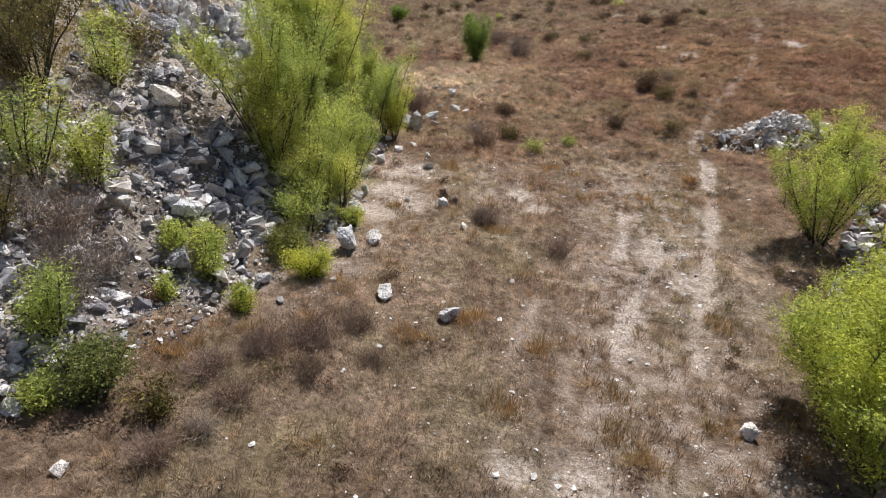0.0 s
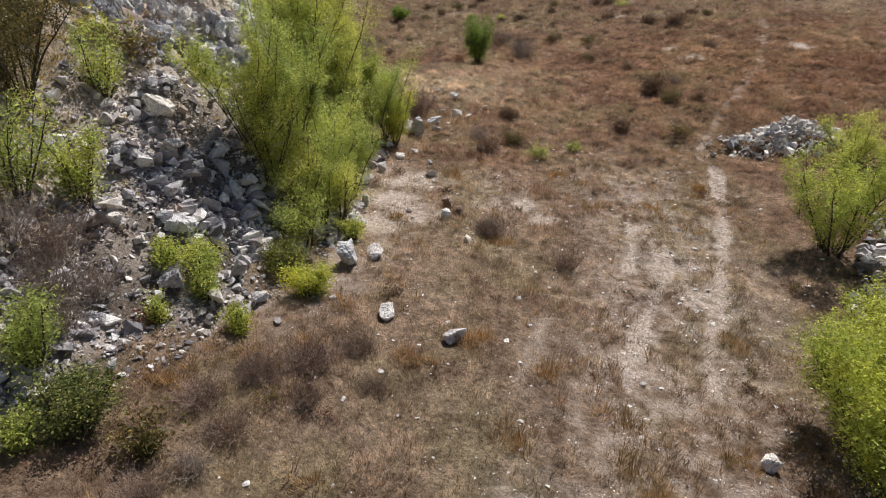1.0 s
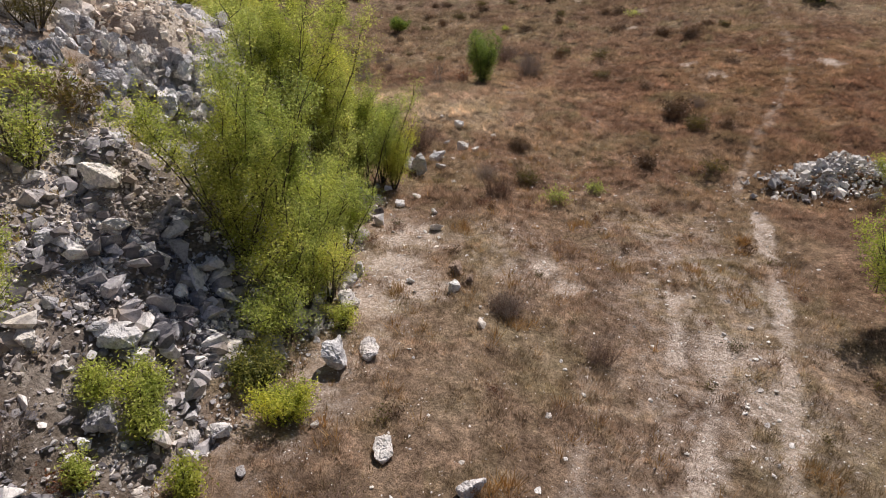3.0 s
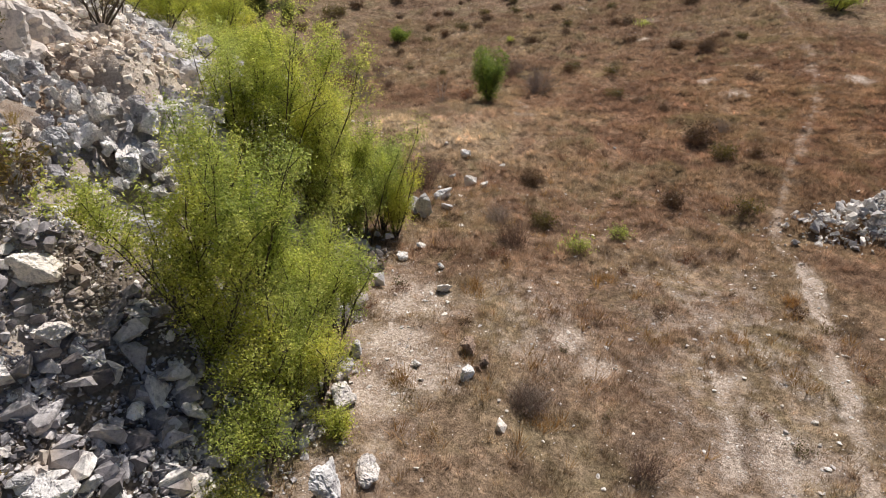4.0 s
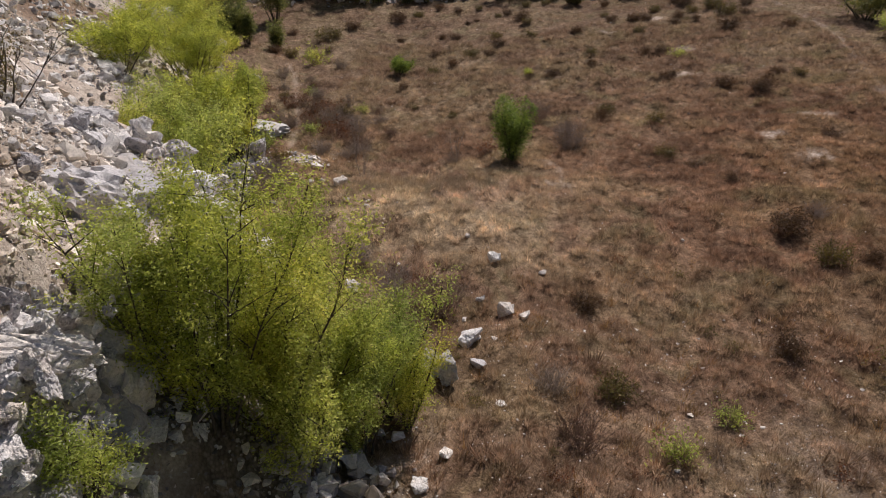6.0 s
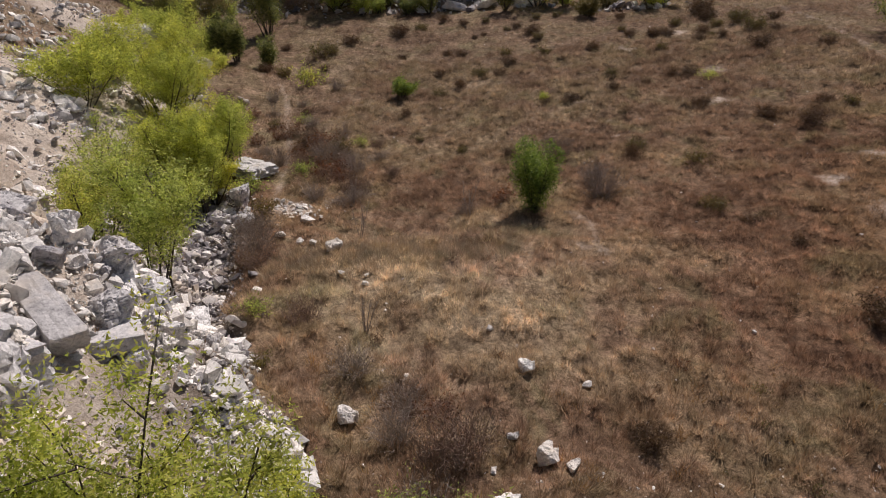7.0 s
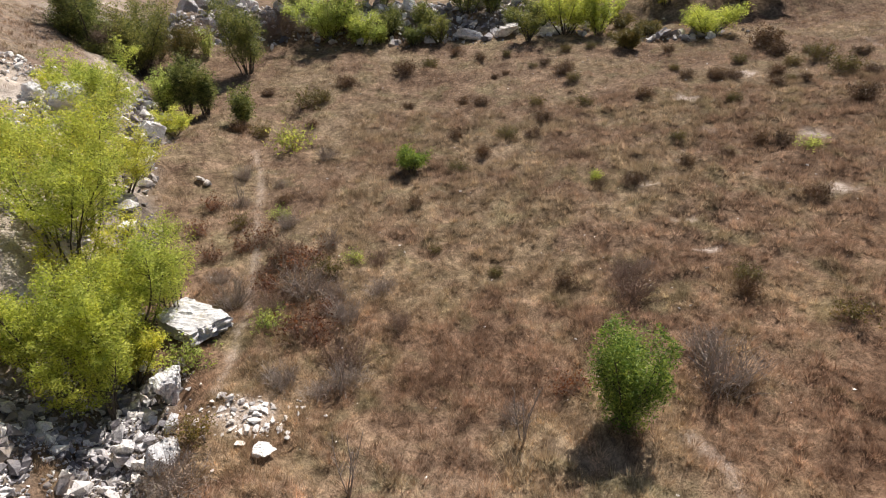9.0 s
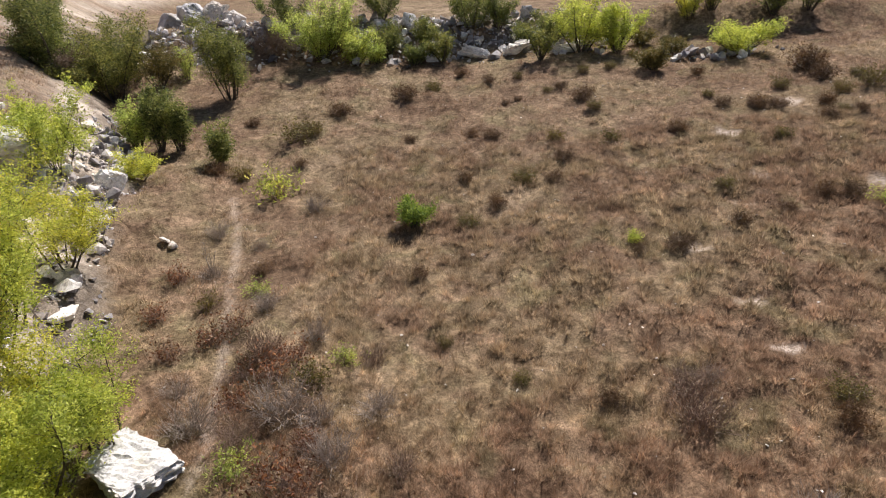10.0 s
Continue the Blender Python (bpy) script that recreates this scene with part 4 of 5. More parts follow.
def tree(name, x, y, high, wide, stems, leaves, leaf, material, label, category="tree", group="", seed=0, low=0.15, upright=1.0, bark=BARK, scatter=0.07, stem_r=0.03, sink=0.05, narrow=0.5, full=2.3, rounded=False):
    """A many-stemmed tree of that height and width: trunk with its limbs, and a crown of single leaves on thin shoots."""
    r = np.random.default_rng(seed + 500)
    leaves, stems, leaf = int(leaves * full * 1.12), stems + 2, leaf * 0.6
    root = new(name)
    root.location = (x, y, land_at(x, y) - sink)
    tagged(root, label, category, group)
    paths, ends, heft = [], [], []
    for i in range(stems):
        a = i * 2.4 + r.uniform(-0.6, 0.6)
        lean = 0.62 * (wide / high) * r.uniform(0.1, 1.0) / upright
        start = np.array([np.cos(a), np.sin(a), 0]) * min(0.35, wide * 0.09) * r.random()
        main = limb(r, start, (np.cos(a) * lean, np.sin(a) * lean, 1), high * r.uniform(0.5, 1.0), 8, 0.07, 0.12)
        paths.append((main, stem_r * r.uniform(0.7, 1.3), 0.006))
        for j in range(int(7 + 4 * min(high, 4))):
            t = low + (0.97 - low) * r.random() ** 0.8
            q = t * 8
            k = int(min(q, 7))
            base = main[k] + (main[k + 1] - main[k]) * (q - k)
            b = r.uniform(0, 6.28)
            side = limb(r, base, (np.cos(b), np.sin(b), r.uniform(0.4, 2.6) * upright), (0.35 * wide + 0.12 * high) * r.uniform(0.3, 0.95) * (1.1 - 0.55 * t), 4, 0.13, 0.35)
            if j % 2:
                paths.append((side[:4:3], 0.011, 0.004))
            ends.append(side)
            heft.append(r.random() + 0.1)
            for _ in range(2):
                c = r.integers(1, 4)
                shoot = limb(r, side[c], side[c + 1] - side[c] + r.normal(0, 0.07, 3) + (0, 0, 0.03), r.uniform(0.12, 0.3) * math.sqrt(high), 4, 0.12, 0.3)
                ends.append(shoot)
                heft.append(0.8 * r.random() + 0.08)
    heft = np.array(heft) / np.sum(heft)
    pick = r.choice(len(ends), leaves, p=heft)
    sides = np.array(ends)[pick]
    q = (r.random(leaves) ** 0.75) * 3.99
    k = q.astype(int)
    f = (q - k)[:, None]
    rows = np.arange(leaves)
    at = sides[rows, k] * (1 - f) + sides[rows, k + 1] * f + r.normal(0, scatter, (leaves, 3))
    # bring the crown to the asked height and width
    grow = np.array([0.5 * wide / np.quantile(np.hypot(at[:, 0], at[:, 1]), 0.94)] * 2 + [high / np.quantile(at[:, 2], 0.985)]) if leaves > 50 else np.ones(3)
    at = at * grow
    if rounded:
        up = np.clip(at[:, 2] / high, 0.02, 1.0)
        most = 0.5 * wide * np.sqrt(np.maximum(1 - (np.abs(up - 0.52) / 0.56) ** 2.6, 0.01)) * (0.78 + 0.30 * r.random(leaves) + 0.10 * np.sin(5 * np.arctan2(at[:, 1], at[:, 0]) + 11 * up))
        at[:, :2] *= np.minimum(1, most / (np.hypot(at[:, 0], at[:, 1]) + 1e-6))[:, None]
        at[:, 2] = np.minimum(at[:, 2], high * r.uniform(0.93, 1.04, leaves))
    at[:, 2] = np.maximum(at[:, 2], 0.05)
    if rounded:
        paths = [(p * np.array([min(1, 0.38 * wide / (grow[0] * np.hypot(p[:, 0], p[:, 1]).max() + 1e-6))] * 2 + [0.9]), a, b) for p, a, b in paths]
    link_mesh("trunk", *tube_set([(p * grow, a, b) for p, a, b in paths]), bark, root, flat=False)
    link_mesh("crown", *leaf_set(r, at, leaf, narrow=narrow), material, root)
    return root


CLUMP = "trees at the foot of the cliff"
YOUNG = "slender young tree with bright green leaves, many thin stems"
for i, (x, y, h, w, n, f) in enumerate([(-4.5, 14.7, 3.2, 2.4, 8, 5200), (-3.95, 15.8, 3.7, 2.4, 8, 6000), (-3.2, 16.3, 2.9, 2.0, 6, 4600), (-2.7, 17.2, 2.3, 1.5, 5, 3000)]):
    tree("young_tree", x, y, h, w, n, int(f * 1.8), 0.066, WILLOW, "leafy young tree with yellow-green leaves on thin stems among boulders", group=CLUMP, seed=i, low=0.22, upright=0.75)
for i, (x, y, h, w, n, f) in enumerate([(-5.3, 20.5, 3.2, 2.3, 6, 5500), (-4.6, 20.4, 4.3, 2.7, 8, 8500), (-4.0, 21.3, 4.6, 2.9, 9, 9500), (-3.5, 20.9, 3.9, 2.6, 7, 7000), (-3.3, 22.0, 4.0, 2.6, 7, 7000), (-2.7, 21.8, 3.1, 2.2, 6, 5000), (-2.3, 22.7, 3.0, 2.0, 6, 5000), (-1.9, 22.6, 2.2, 1.4, 5, 3000)]):
    tree("young_tree", x, y, h, w, n, int(f * 1.6), 0.07, (WILLOW, WILLOW_BRIGHT, WILLOW)[i % 3], YOUNG, group=CLUMP, seed=10 + i, low=0.15, upright=0.75)
for i, (x, y, h, w, n, f) in enumerate([(-3.55, 14.3, 1.9, 1.8, 7, 2600), (-2.75, 15.2, 1.8, 1.7, 6, 2400), (-3.3, 13.5, 1.3, 1.6, 6, 1900), (-4.1, 14.4, 2.2, 1.6, 6, 2400), (-3.1, 14.6, 2.2, 1.7, 6, 2800), (-3.2, 17.9, 1.6, 1.4, 6, 2400), (-5.3, 18.2, 1.5, 1.3, 5, 1800), (-4.3, 17.2, 1.6, 1.6, 6, 2600)]):
    tree("bush", x, y, h, w, n, int(f * 1.3), 0.066, WILLOW, "low leafy bush growing between boulders", "bush", "bushes on the slope", seed=20 + i, low=0.1)
for i, (x, y, h, w, n, f) in enumerate([(-9.35, 32.1, 4.0, 3.5, 5, 9500), (-11.1, 32.9, 3.3, 2.8, 5, 5000), (-11.2, 40.6, 4.2, 3.5, 6, 10000), (-12.4, 40.6, 3.2, 2.8, 5, 6500), (-11.7, 42.8, 3.6, 3.4, 6, 9000), (-14.4, 45.4, 5.0, 4.8, 8, 14000), (-15.2, 48.2, 4.6, 4.4, 6, 10000), (-15.9, 52.0, 3.4, 3.0, 5, 5500), (-13.2, 37.8, 2.2, 2.6, 5, 1200), (-11.3, 44.9, 3.0, 2.9, 6, 5000), (-12.7, 44.4, 3.0, 3.0, 6, 5000), (-11.4, 42.2, 2.2, 2.2, 6, 5000)]):
    tree("willow", x, y, h, w, n, f, 0.105, WILLOW if i in (0, 1, 8) else WILLOW_BRIGHT, "willow with fine yellow-green leaves at the foot of the rubble slope", group="willows along the slope", seed=30 + i, low=0.3, stem_r=0.045)
for i, (x, y, h, w, n, f) in enumerate([(-18.8, 57.6, 3.2, 3.4, 6, 5500), (-20.9, 58.6, 2.0, 2.4, 5, 2500), (-19.4, 51.4, 1.8, 2.4, 5, 2500), (-16.6, 43.4, 2.4, 3.0, 6, 3500), (-17.6, 46.4, 2.4, 2.8, 5, 3000), (-17.3, 60.9, 1.4, 1.8, 5, 1500)]):
    tree("willow", x, y, h * 1.1, w * 1.25, n, int(f * 1.3), 0.13, WILLOW_BRIGHT, "small rounded willow bush on the stony slope", group="willows on the slope", seed=40 + i, low=0.12)
# trees at the field edge beside the track
for i, (x, y, h, w, n, f) in enumerate([(10.2, 15.2, 3.0, 3.2, 9, 10000), (6.95, 8.4, 2.9, 3.0, 9, 12000), (6.7, 6.9, 2.2, 2.2, 8, 7000), (8.2, 10.3, 2.1, 2.2, 7, 6500), (8.6, 7.4, 2.6, 2.8, 7, 6500), (14.4, 21.6, 1.8, 2.2, 7, 4500), (10.9, 12.4, 2.2, 2.4, 6, 4500)]):
    tree("young_tree", x, y, h, w, n, f, 0.075, WILLOW_BRIGHT, "bushy young tree with vivid yellow-green leaves among stones", group="young trees at the field edge", seed=50 + i, low=0.02, rounded=i < 2, upright=0.8)
# the lone green tree in the field
tree("small_tree", 1.9, 39.7, 2.75, 2.05, 13, 7500, 0.10, GREEN_LEAF, "lone leafy green tree casting a dark shadow on dry grass", seed=60, low=0.02, upright=0.45, full=2.2, rounded=True, scatter=0.2)
tree("bush", -4.19, 57.2, 1.15, 1.6, 7, 1500, 0.15, GREEN_LEAF, "loose bright green bush in the dry field", "bush", seed=61, low=0.2)
tree("bush", 4.45, 54.5, 0.5, 0.7, 6, 400, 0.10, WILLOW_BRIGHT, "small yellow-green plant in dry grass", "bush", seed=62, low=0.1)
# the thicket in the far corner and the trees along the bank
for i, (x, y, h, w, n, f, m) in enumerate([
    (-28.3, 74.2, 5.2, 4.4, 6, 4600, 0), (-30.6, 77.6, 5.0, 4.2, 6, 4200, 0), (-25.2, 75.4, 5.4, 4.0, 6, 4600, 0), (-26.8, 79.4, 4.6, 4.0, 5, 3600, 0), (-20.1, 66.9, 2.9, 2.0, 5, 2200, 1),
    (-17.4, 66.3, 3.6, 1.9, 5, 2400, 0), (-18.6, 66.5, 3.2, 1.7, 5, 2000, 0), (-17.1, 74.8, 5.3, 3.2, 6, 4200, 0), (-14.35, 63.8, 2.2, 1.3, 5, 1600, 0), (-22.8, 77.4, 3.4, 3.0, 5, 2400, 2),
]):
    tree("thicket_tree", x, y, h * 0.98, w * 1.12, n + 2, int(f * 1.3), 0.18, (DARK_LEAF, WILLOW, OLIVE_LEAF)[m], ("dark green scrub tree in a dense thicket", "bright green young tree beside dark scrub", "olive scrub tree in a dense thicket")[m], group="thicket trees", seed=70 + i, low=0.12, scatter=0.14, stem_r=0.06, upright=(1.0, 0.7, 1.3)[i % 3])
r = np.random.default_rng(29)
for i in range(20):
    k = r.random()
    x, y = -29.5 + 6.5 * k + r.normal(0, 0.9), 73.2 + 5.5 * k + r.normal(0, 1.2)
    tree("thicket_bush", x, y, r.uniform(1.2, 2.8), r.uniform(1.4, 2.8), 5, int(r.uniform(500, 1300)), 0.17, (DARK_LEAF, WILLOW, OLIVE_LEAF, DARK_LEAF, DRY_LEAF)[i % 5], ("dark green bush in the thicket", "yellow-green bush in the thicket", "olive bush in the thicket", "dark green bush in the thicket", "withered brown bush in the thicket")[i % 5], "bush", "thicket bushes", seed=170 + i, low=0.03, scatter=0.16)
for i, (x, y, h, w, n, f, m) in enumerate([
    (-12.2, 82.4, 4.8, 5.0, 7, 6000, 1), (-9.6, 82.0, 2.6, 2.8, 6, 2600, 1), (-6.9, 83.4, 2.4, 2.6, 5, 1800, 0), (-5.0, 82.0, 1.6, 1.8, 5, 1200, 0), (-2.9, 82.2, 2.3, 2.1, 4, 1300, 0), (-0.4, 86.4, 3.6, 4.4, 6, 3800, 0),
] + [
    (1.8, 86.8, 3.0, 2.4, 5, 1800, 0), (4.5, 80.2, 2.8, 2.2, 4, 1300, 0), (7.8, 82.0, 4.2, 4.2, 6, 5200, 2), (10.4, 81.4, 3.4, 2.8, 5, 2800, 2), ] + [(11.6, 76.4, 1.6, 2.4, 6, 1700, 3), (17.8, 87.2, 3.4, 3.4, 5, 2600, 2),
] + [
    (19.6, 87.6, 3.2, 2.2, 5, 1700, 0), (18.4, 78.8, 2.2, 3.8, 7, 3600, 2), (24.2, 86.4, 3.8, 4.2, 6, 3200, 0), (27.0, 86.2, 3.4, 3.0, 5, 2000, 0), (-8.0, 87.5, 3.6, 3.4, 5, 2600, 0), (-15.5, 86.5, 3.8, 4.0, 5, 2800, 0), ] + [(-10.8, 84.2, 2.6, 3.0, 5, 2000, 0), (-7.8, 81.6, 1.5, 2.0, 5, 1200, 1), (-4.2, 84.6, 2.2, 2.4, 5, 1500, 0), (4.2, 84.8, 2.2, 2.6, 5, 1500, 0), (6.2, 85.4, 2.6, 2.8, 5, 1800, 0), (12.6, 82.8, 1.2, 1.8, 5, 900, 3), (14.4, 80.6, 1.2, 2.0, 5, 900, 3), (30.5, 61.5, 3.2, 4.6, 7, 3200, 0), (29.0, 55.5, 1.8, 2.8, 6, 1800, 1),
]):
    tree("bank_tree", x, y, h * 1.0, w * 1.12, n + 1, int(f * 1.05), 0.2, (DARK_LEAF, WILLOW, WILLOW_BRIGHT, OLIVE_LEAF)[m], ("dark green bush on the far bank", "bright green tree on the far bank", "vivid yellow-green tree on the far bank", "olive scrub at the far edge of the field")[m], group="trees on the far bank", seed=90 + i, low=0.04, scatter=0.12, stem_r=0.06)


def shrub(name, x, y, seed, material, label, twigs=120, leaves=420, leaf=0.06, bark=BROWN_TWIG, high=1.0, wide=1.0, category="shrub", group=""):
    """A low shrub about one metre wide: a bunch of twigs, with or without leaves."""
    r = np.random.default_rng(seed + 900)
    root = new(name)
    root.location = (x, y, land_at(x, y) - 0.03)
    tagged(root, label, category, group)
    paths, ends = [], []
    for i in range(twigs):
        a, out = r.uniform(0, 6.28), r.random() ** 0.7
        d = (np.cos(a) * out * wide * 0.75, np.sin(a) * out * wide * 0.75, high * r.uniform(0.75, 1.1))
        p = limb(r, (np.cos(a + r.normal(0, 0.7)) * 0.34 * wide * r.random(), np.sin(a + r.normal(0, 0.7)) * 0.34 * wide * r.random(), 0), d, r.uniform(0.45, 0.95) * math.sqrt(0.45 * high * high + 0.3 * (wide * out) ** 2), 4, 0.24, 0.05)
        paths.append((p[::2], 0.0055, 0.002))
        ends.append(p)
        for _ in range(2):
            k = r.integers(1, 4)
            q = limb(r, p[k], p[k + 1] - p[k] + r.normal(0, 0.09, 3), 0.28 * r.uniform(0.5, 1.2), 2, 0.2, 0.1)
            paths.append((q[::2], 0.0035, 0.0015))
            ends.append(np.vstack([q, q[-1:], q[-1:]]))
    link_mesh("brushwood", *tube_set(paths, 3), bark, root)
    if leaves:
        e = np.array(ends)[r.integers(0, len(ends), leaves)]
        q = r.random(leaves) ** 0.6 * 3.99
        k = q.astype(int)
        f = (q - k)[:, None]
        at = e[np.arange(leaves), k] * (1 - f) + e[np.arange(leaves), k + 1] * f + r.normal(0, 0.05, (leaves, 3))
        at[:, 2] = np.maximum(at[:, 2], 0.02)
        link_mesh("foliage", *leaf_set(r, at, leaf), material, root)
    return root


def spread(rows, makers, seed=0):
    """Shrubs of one sort at places (x, y, width): the first of each form is built, the others are its copies."""
    r = np.random.default_rng(seed + 33)
    firsts = {}
    for i, (x, y, w) in enumerate(rows):
        k = i % len(makers)
        s = w * r.uniform(0.92, 1.1)
        m = Matrix.LocRotScale((x, y, land_at(x, y) - 0.03 * s), Euler((0, 0, r.uniform(0, 6.28))), (s, s * r.uniform(0.85, 1.1), s * r.uniform(0.85, 1.2)))
        if k not in firsts:
            firsts[k] = makers[k](x, y)
            firsts[k].matrix_basis = m
            firsts[k].scale = (1, 1, 1)
            ob = firsts[k]
            ob.matrix_basis = m
        else:
            keep = firsts[k].scale.copy()
            firsts[k].scale = (1, 1, 1)
            copy_thing(firsts[k], m)
            firsts[k].scale = keep


DARK_ROWS = [(2.7, 27.4, 0.8), (2.6, 23.9, 0.8), (7.13, 25.3, 0.75), (10.2, 31.5, 1.0), (10.45, 29.4, 0.95), (11.75, 29.4, 0.7), (10.1, 35.7, 0.65), (8.5, 38.8, 0.9), (14.8, 48.3, 1.1), (16.2, 46.9, 1.2), (19.1, 48.6, 0.85), (18.2, 49.4, 0.8), (16.0, 39.6, 0.8), (7.6, 45.9, 0.95), (7.2, 45.0, 0.75), (12.5, 51.0, 0.95), (9.4, 58.3, 0.85), (8.7, 55.0, 0.75), (11.0, 56.0, 0.6), (13.97, 62.8, 0.95), (12.8, 56.7, 0.95), (13.8, 56.5, 0.85), (21.9, 66.0, 1.85), (20.1, 61.0, 1.3), (23.2, 65.4, 1.0), (-0.6, 47.5, 0.6), (1.65, 46.4, 0.7), (-3.7, 53.0, 0.55), (-2.8, 49.3, 0.5), (-9.6, 53.6, 0.8), (9.4, 37.8, 0.66)]
DARK_ROWS_FAR = [(0.35, 76.4, 0.8), (2.4, 76.6, 0.75), (1.2, 72.6, 0.6), (2.0, 72.8, 0.6), (4.0, 73.6, 0.7), (4.9, 74.0, 0.8), (5.9, 71.6, 1.1), (6.2, 69.5, 1.0), (-1.2, 67.5, 0.8), (-0.1, 66.8, 0.9), (3.2, 65.5, 1.1), (3.2, 62.8, 0.9), (2.35, 60.6, 0.9), (1.0, 60.8, 1.1), (-1.75, 61.3, 0.9), (-0.4, 58.7, 0.8), (-1.8, 57.0, 1.0), (9.7, 65.3, 1.0), (13.2, 68.4, 0.9), (13.0, 70.0, 0.8), (14.9, 67.7, 1.05), (15.7, 67.1, 1.0), (17.5, 70.5, 1.1), (20.5, 73.4, 2.0), (20.5, 71.4, 1.4), (20.0, 68.5, 1.0), (18.5, 67.3, 1.0), (17.5, 65.3, 1.1), (18.7, 65.9, 0.75), (19.2, 65.3, 0.8)]
DARK_ROWS_BACK = [(-14.5, 70.5, 0.9), (-10.5, 68.4, 1.2), (-9.3, 71.7, 1.4), (-4.7, 67.2, 0.75), (-3.5, 76.1, 1.2), (-5.3, 74.3, 1.5), (-10.3, 63.9, 0.7), (-12.9, 62.4, 1.2), (-14.2, 62.4, 1.0), (5.95, 53.8, 0.8), (21.9, 68.9, 1.8), (-8.7, 48.2, 0.7), (4.45, 53.9, 0.6), (22.6, 71.5, 1.0), (25.0, 69.5, 1.2), (24.0, 60.0, 1.0), (9.0, 77.5, 0.9), (14.0, 74.5, 0.9), (-1.5, 79.0, 0.9), (7.0, 77.0, 0.8)]
dark = [lambda x, y, k=k: shrub("shrub", x, y, k, (SHRUB_LEAF, OLIVE_LEAF, SHRUB_LEAF)[k], ("low dark shrub with a few green leaves in dry grass", "low brown-olive shrub in dry grass", "dense dark shrub in dry grass")[k], 90, (1900, 1500, 2300)[k], 0.055, high=0.9, group="shrubs in the field") for k in range(3)]
spread(DARK_ROWS, dark, 1)
spread(DARK_ROWS_FAR, dark, 2)
spread(DARK_ROWS_BACK, dark, 3)
OLIVE_ROWS = [(-4.05, 6.75, 0.75), (-7.9, 44.2, 1.0), (-6.6, 47.4, 1.1), (-9.4, 52.2, 1.0), (-11.0, 51.4, 0.9), (3.3, 22.0, 0.75), (9.3, 24.5, 0.9), (4.8, 23.0, 0.55), (5.95, 64.4, 1.1), (14.7, 55.9, 1.1), (9.36, 43.2, 0.9), (-10.7, 60.5, 1.9), (-11.2, 67.5, 1.9), (-5.8, 48.5, 0.8), (-8.4, 39.2, 0.9), (-9.9, 42.4, 1.2), (-7.3, 15.4, 1.0), (-7.9, 15.2, 1.2), (-6.0, 29.6, 0.7), (-6.6, 31.6, 0.7)]
spread(OLIVE_ROWS, [lambda x, y, k=k: shrub("shrub", x, y, 10 + k, (OLIVE_LEAF, WILLOW)[k], "olive and yellow-green shrub with thin twigs", 60, 620, 0.075, high=1.1, group="olive shrubs") for k in range(2)], 4)
DEAD_ROWS = [(4.75, 42.2, 1.1), (3.7, 45.4, 1.4), (-0.65, 40.2, 0.95), (1.2, 23.9, 0.85), (1.5, 22.3, 1.1), (-5.2, 41.8, 1.2), (1.1, 15.3, 0.75), (3.8, 46.6, 1.3), (4.6, 46.9, 0.8), (4.8, 40.8, 1.7), (-8.1, 45.0, 1.15), (-7.2, 46.2, 2.0), (-6.2, 46.0, 1.2), (-5.3, 42.7, 1.5), (-5.9, 41.3, 1.0), (-6.9, 41.5, 1.0), (-3.9, 44.3, 0.9), (-8.4, 37.8, 1.5), (-10.4, 47.0, 1.0), (-9.0, 47.6, 0.95), (-11.5, 53.5, 0.95), (-8.6, 58.8, 1.2), (-1.6, 26.6, 1.2), (-2.1, 25.4, 1.3), (-2.6, 27.2, 1.0), (-5.4, 31.7, 1.3), (-3.75, 29.3, 1.1), (11.5, 32.4, 0.8), (2.9, 13.9, 0.7), (-6.6, 9.9, 1.3), (-5.9, 9.5, 1.0)]
DEAD_ROWS += [(-3.7, 5.95, 0.6), (-3.3, 6.5, 0.5), (-6.2, 8.9, 1.2), (-6.5, 9.4, 1.1), (-5.9, 8.4, 1.0), (-6.9, 9.2, 1.2), (-16.3, 83.8, 3.0), (-14.5, 84.0, 2.4), (-5.6, 44.6, 1.5), (-8.3, 48.6, 1.4), (-4.6, 46.3, 1.2), (-9.5, 45.7, 1.3), (-5.0, 48.6, 0.9), (-8.9, 51.2, 1.1), (-6.9, 49.6, 1.0), (-1.2, 26.9, 1.2), (-2.5, 28.4, 1.2), (-8.0, 36.4, 1.5), (-7.7, 35.4, 1.2), (-10.2, 55.5, 0.9), (-12.2, 56.4, 1.0)]
spread(DEAD_ROWS, [lambda x, y, k=k: shrub("dead_shrub", x, y, 20 + k, DRY_LEAF, ("grey dead shrub with tangled twigs", "brown withered shrub in dry grass", "withered shrub with rust-tinted twigs")[k], 120, (260, 420, 520)[k], 0.04, bark=(DEAD_WOOD, BROWN_TWIG, DEAD_WOOD)[k], high=(1.1, 1.0, 0.85)[k], group="withered shrubs") for k in range(3)], 5)
r = np.random.default_rng(23)
SMALL_ROWS = [(r.uniform(-3.5, 8.5), r.uniform(5.5, 34), r.uniform(0.22, 0.48)) for _ in range(75)]
spread(SMALL_ROWS, [lambda x, y, k=k: shrub("dry_weed", x, y, 40 + k, (OLIVE_LEAF, RUST_LEAF, SHRUB_LEAF)[k], ("small dry olive weed in the grass", "small rust-brown weed in the grass", "small dark dry weed in the grass")[k], 40, (160, 120, 200)[k], 0.09, high=0.7, category="weed", group="small weeds in the field") for k in range(3)], 7)
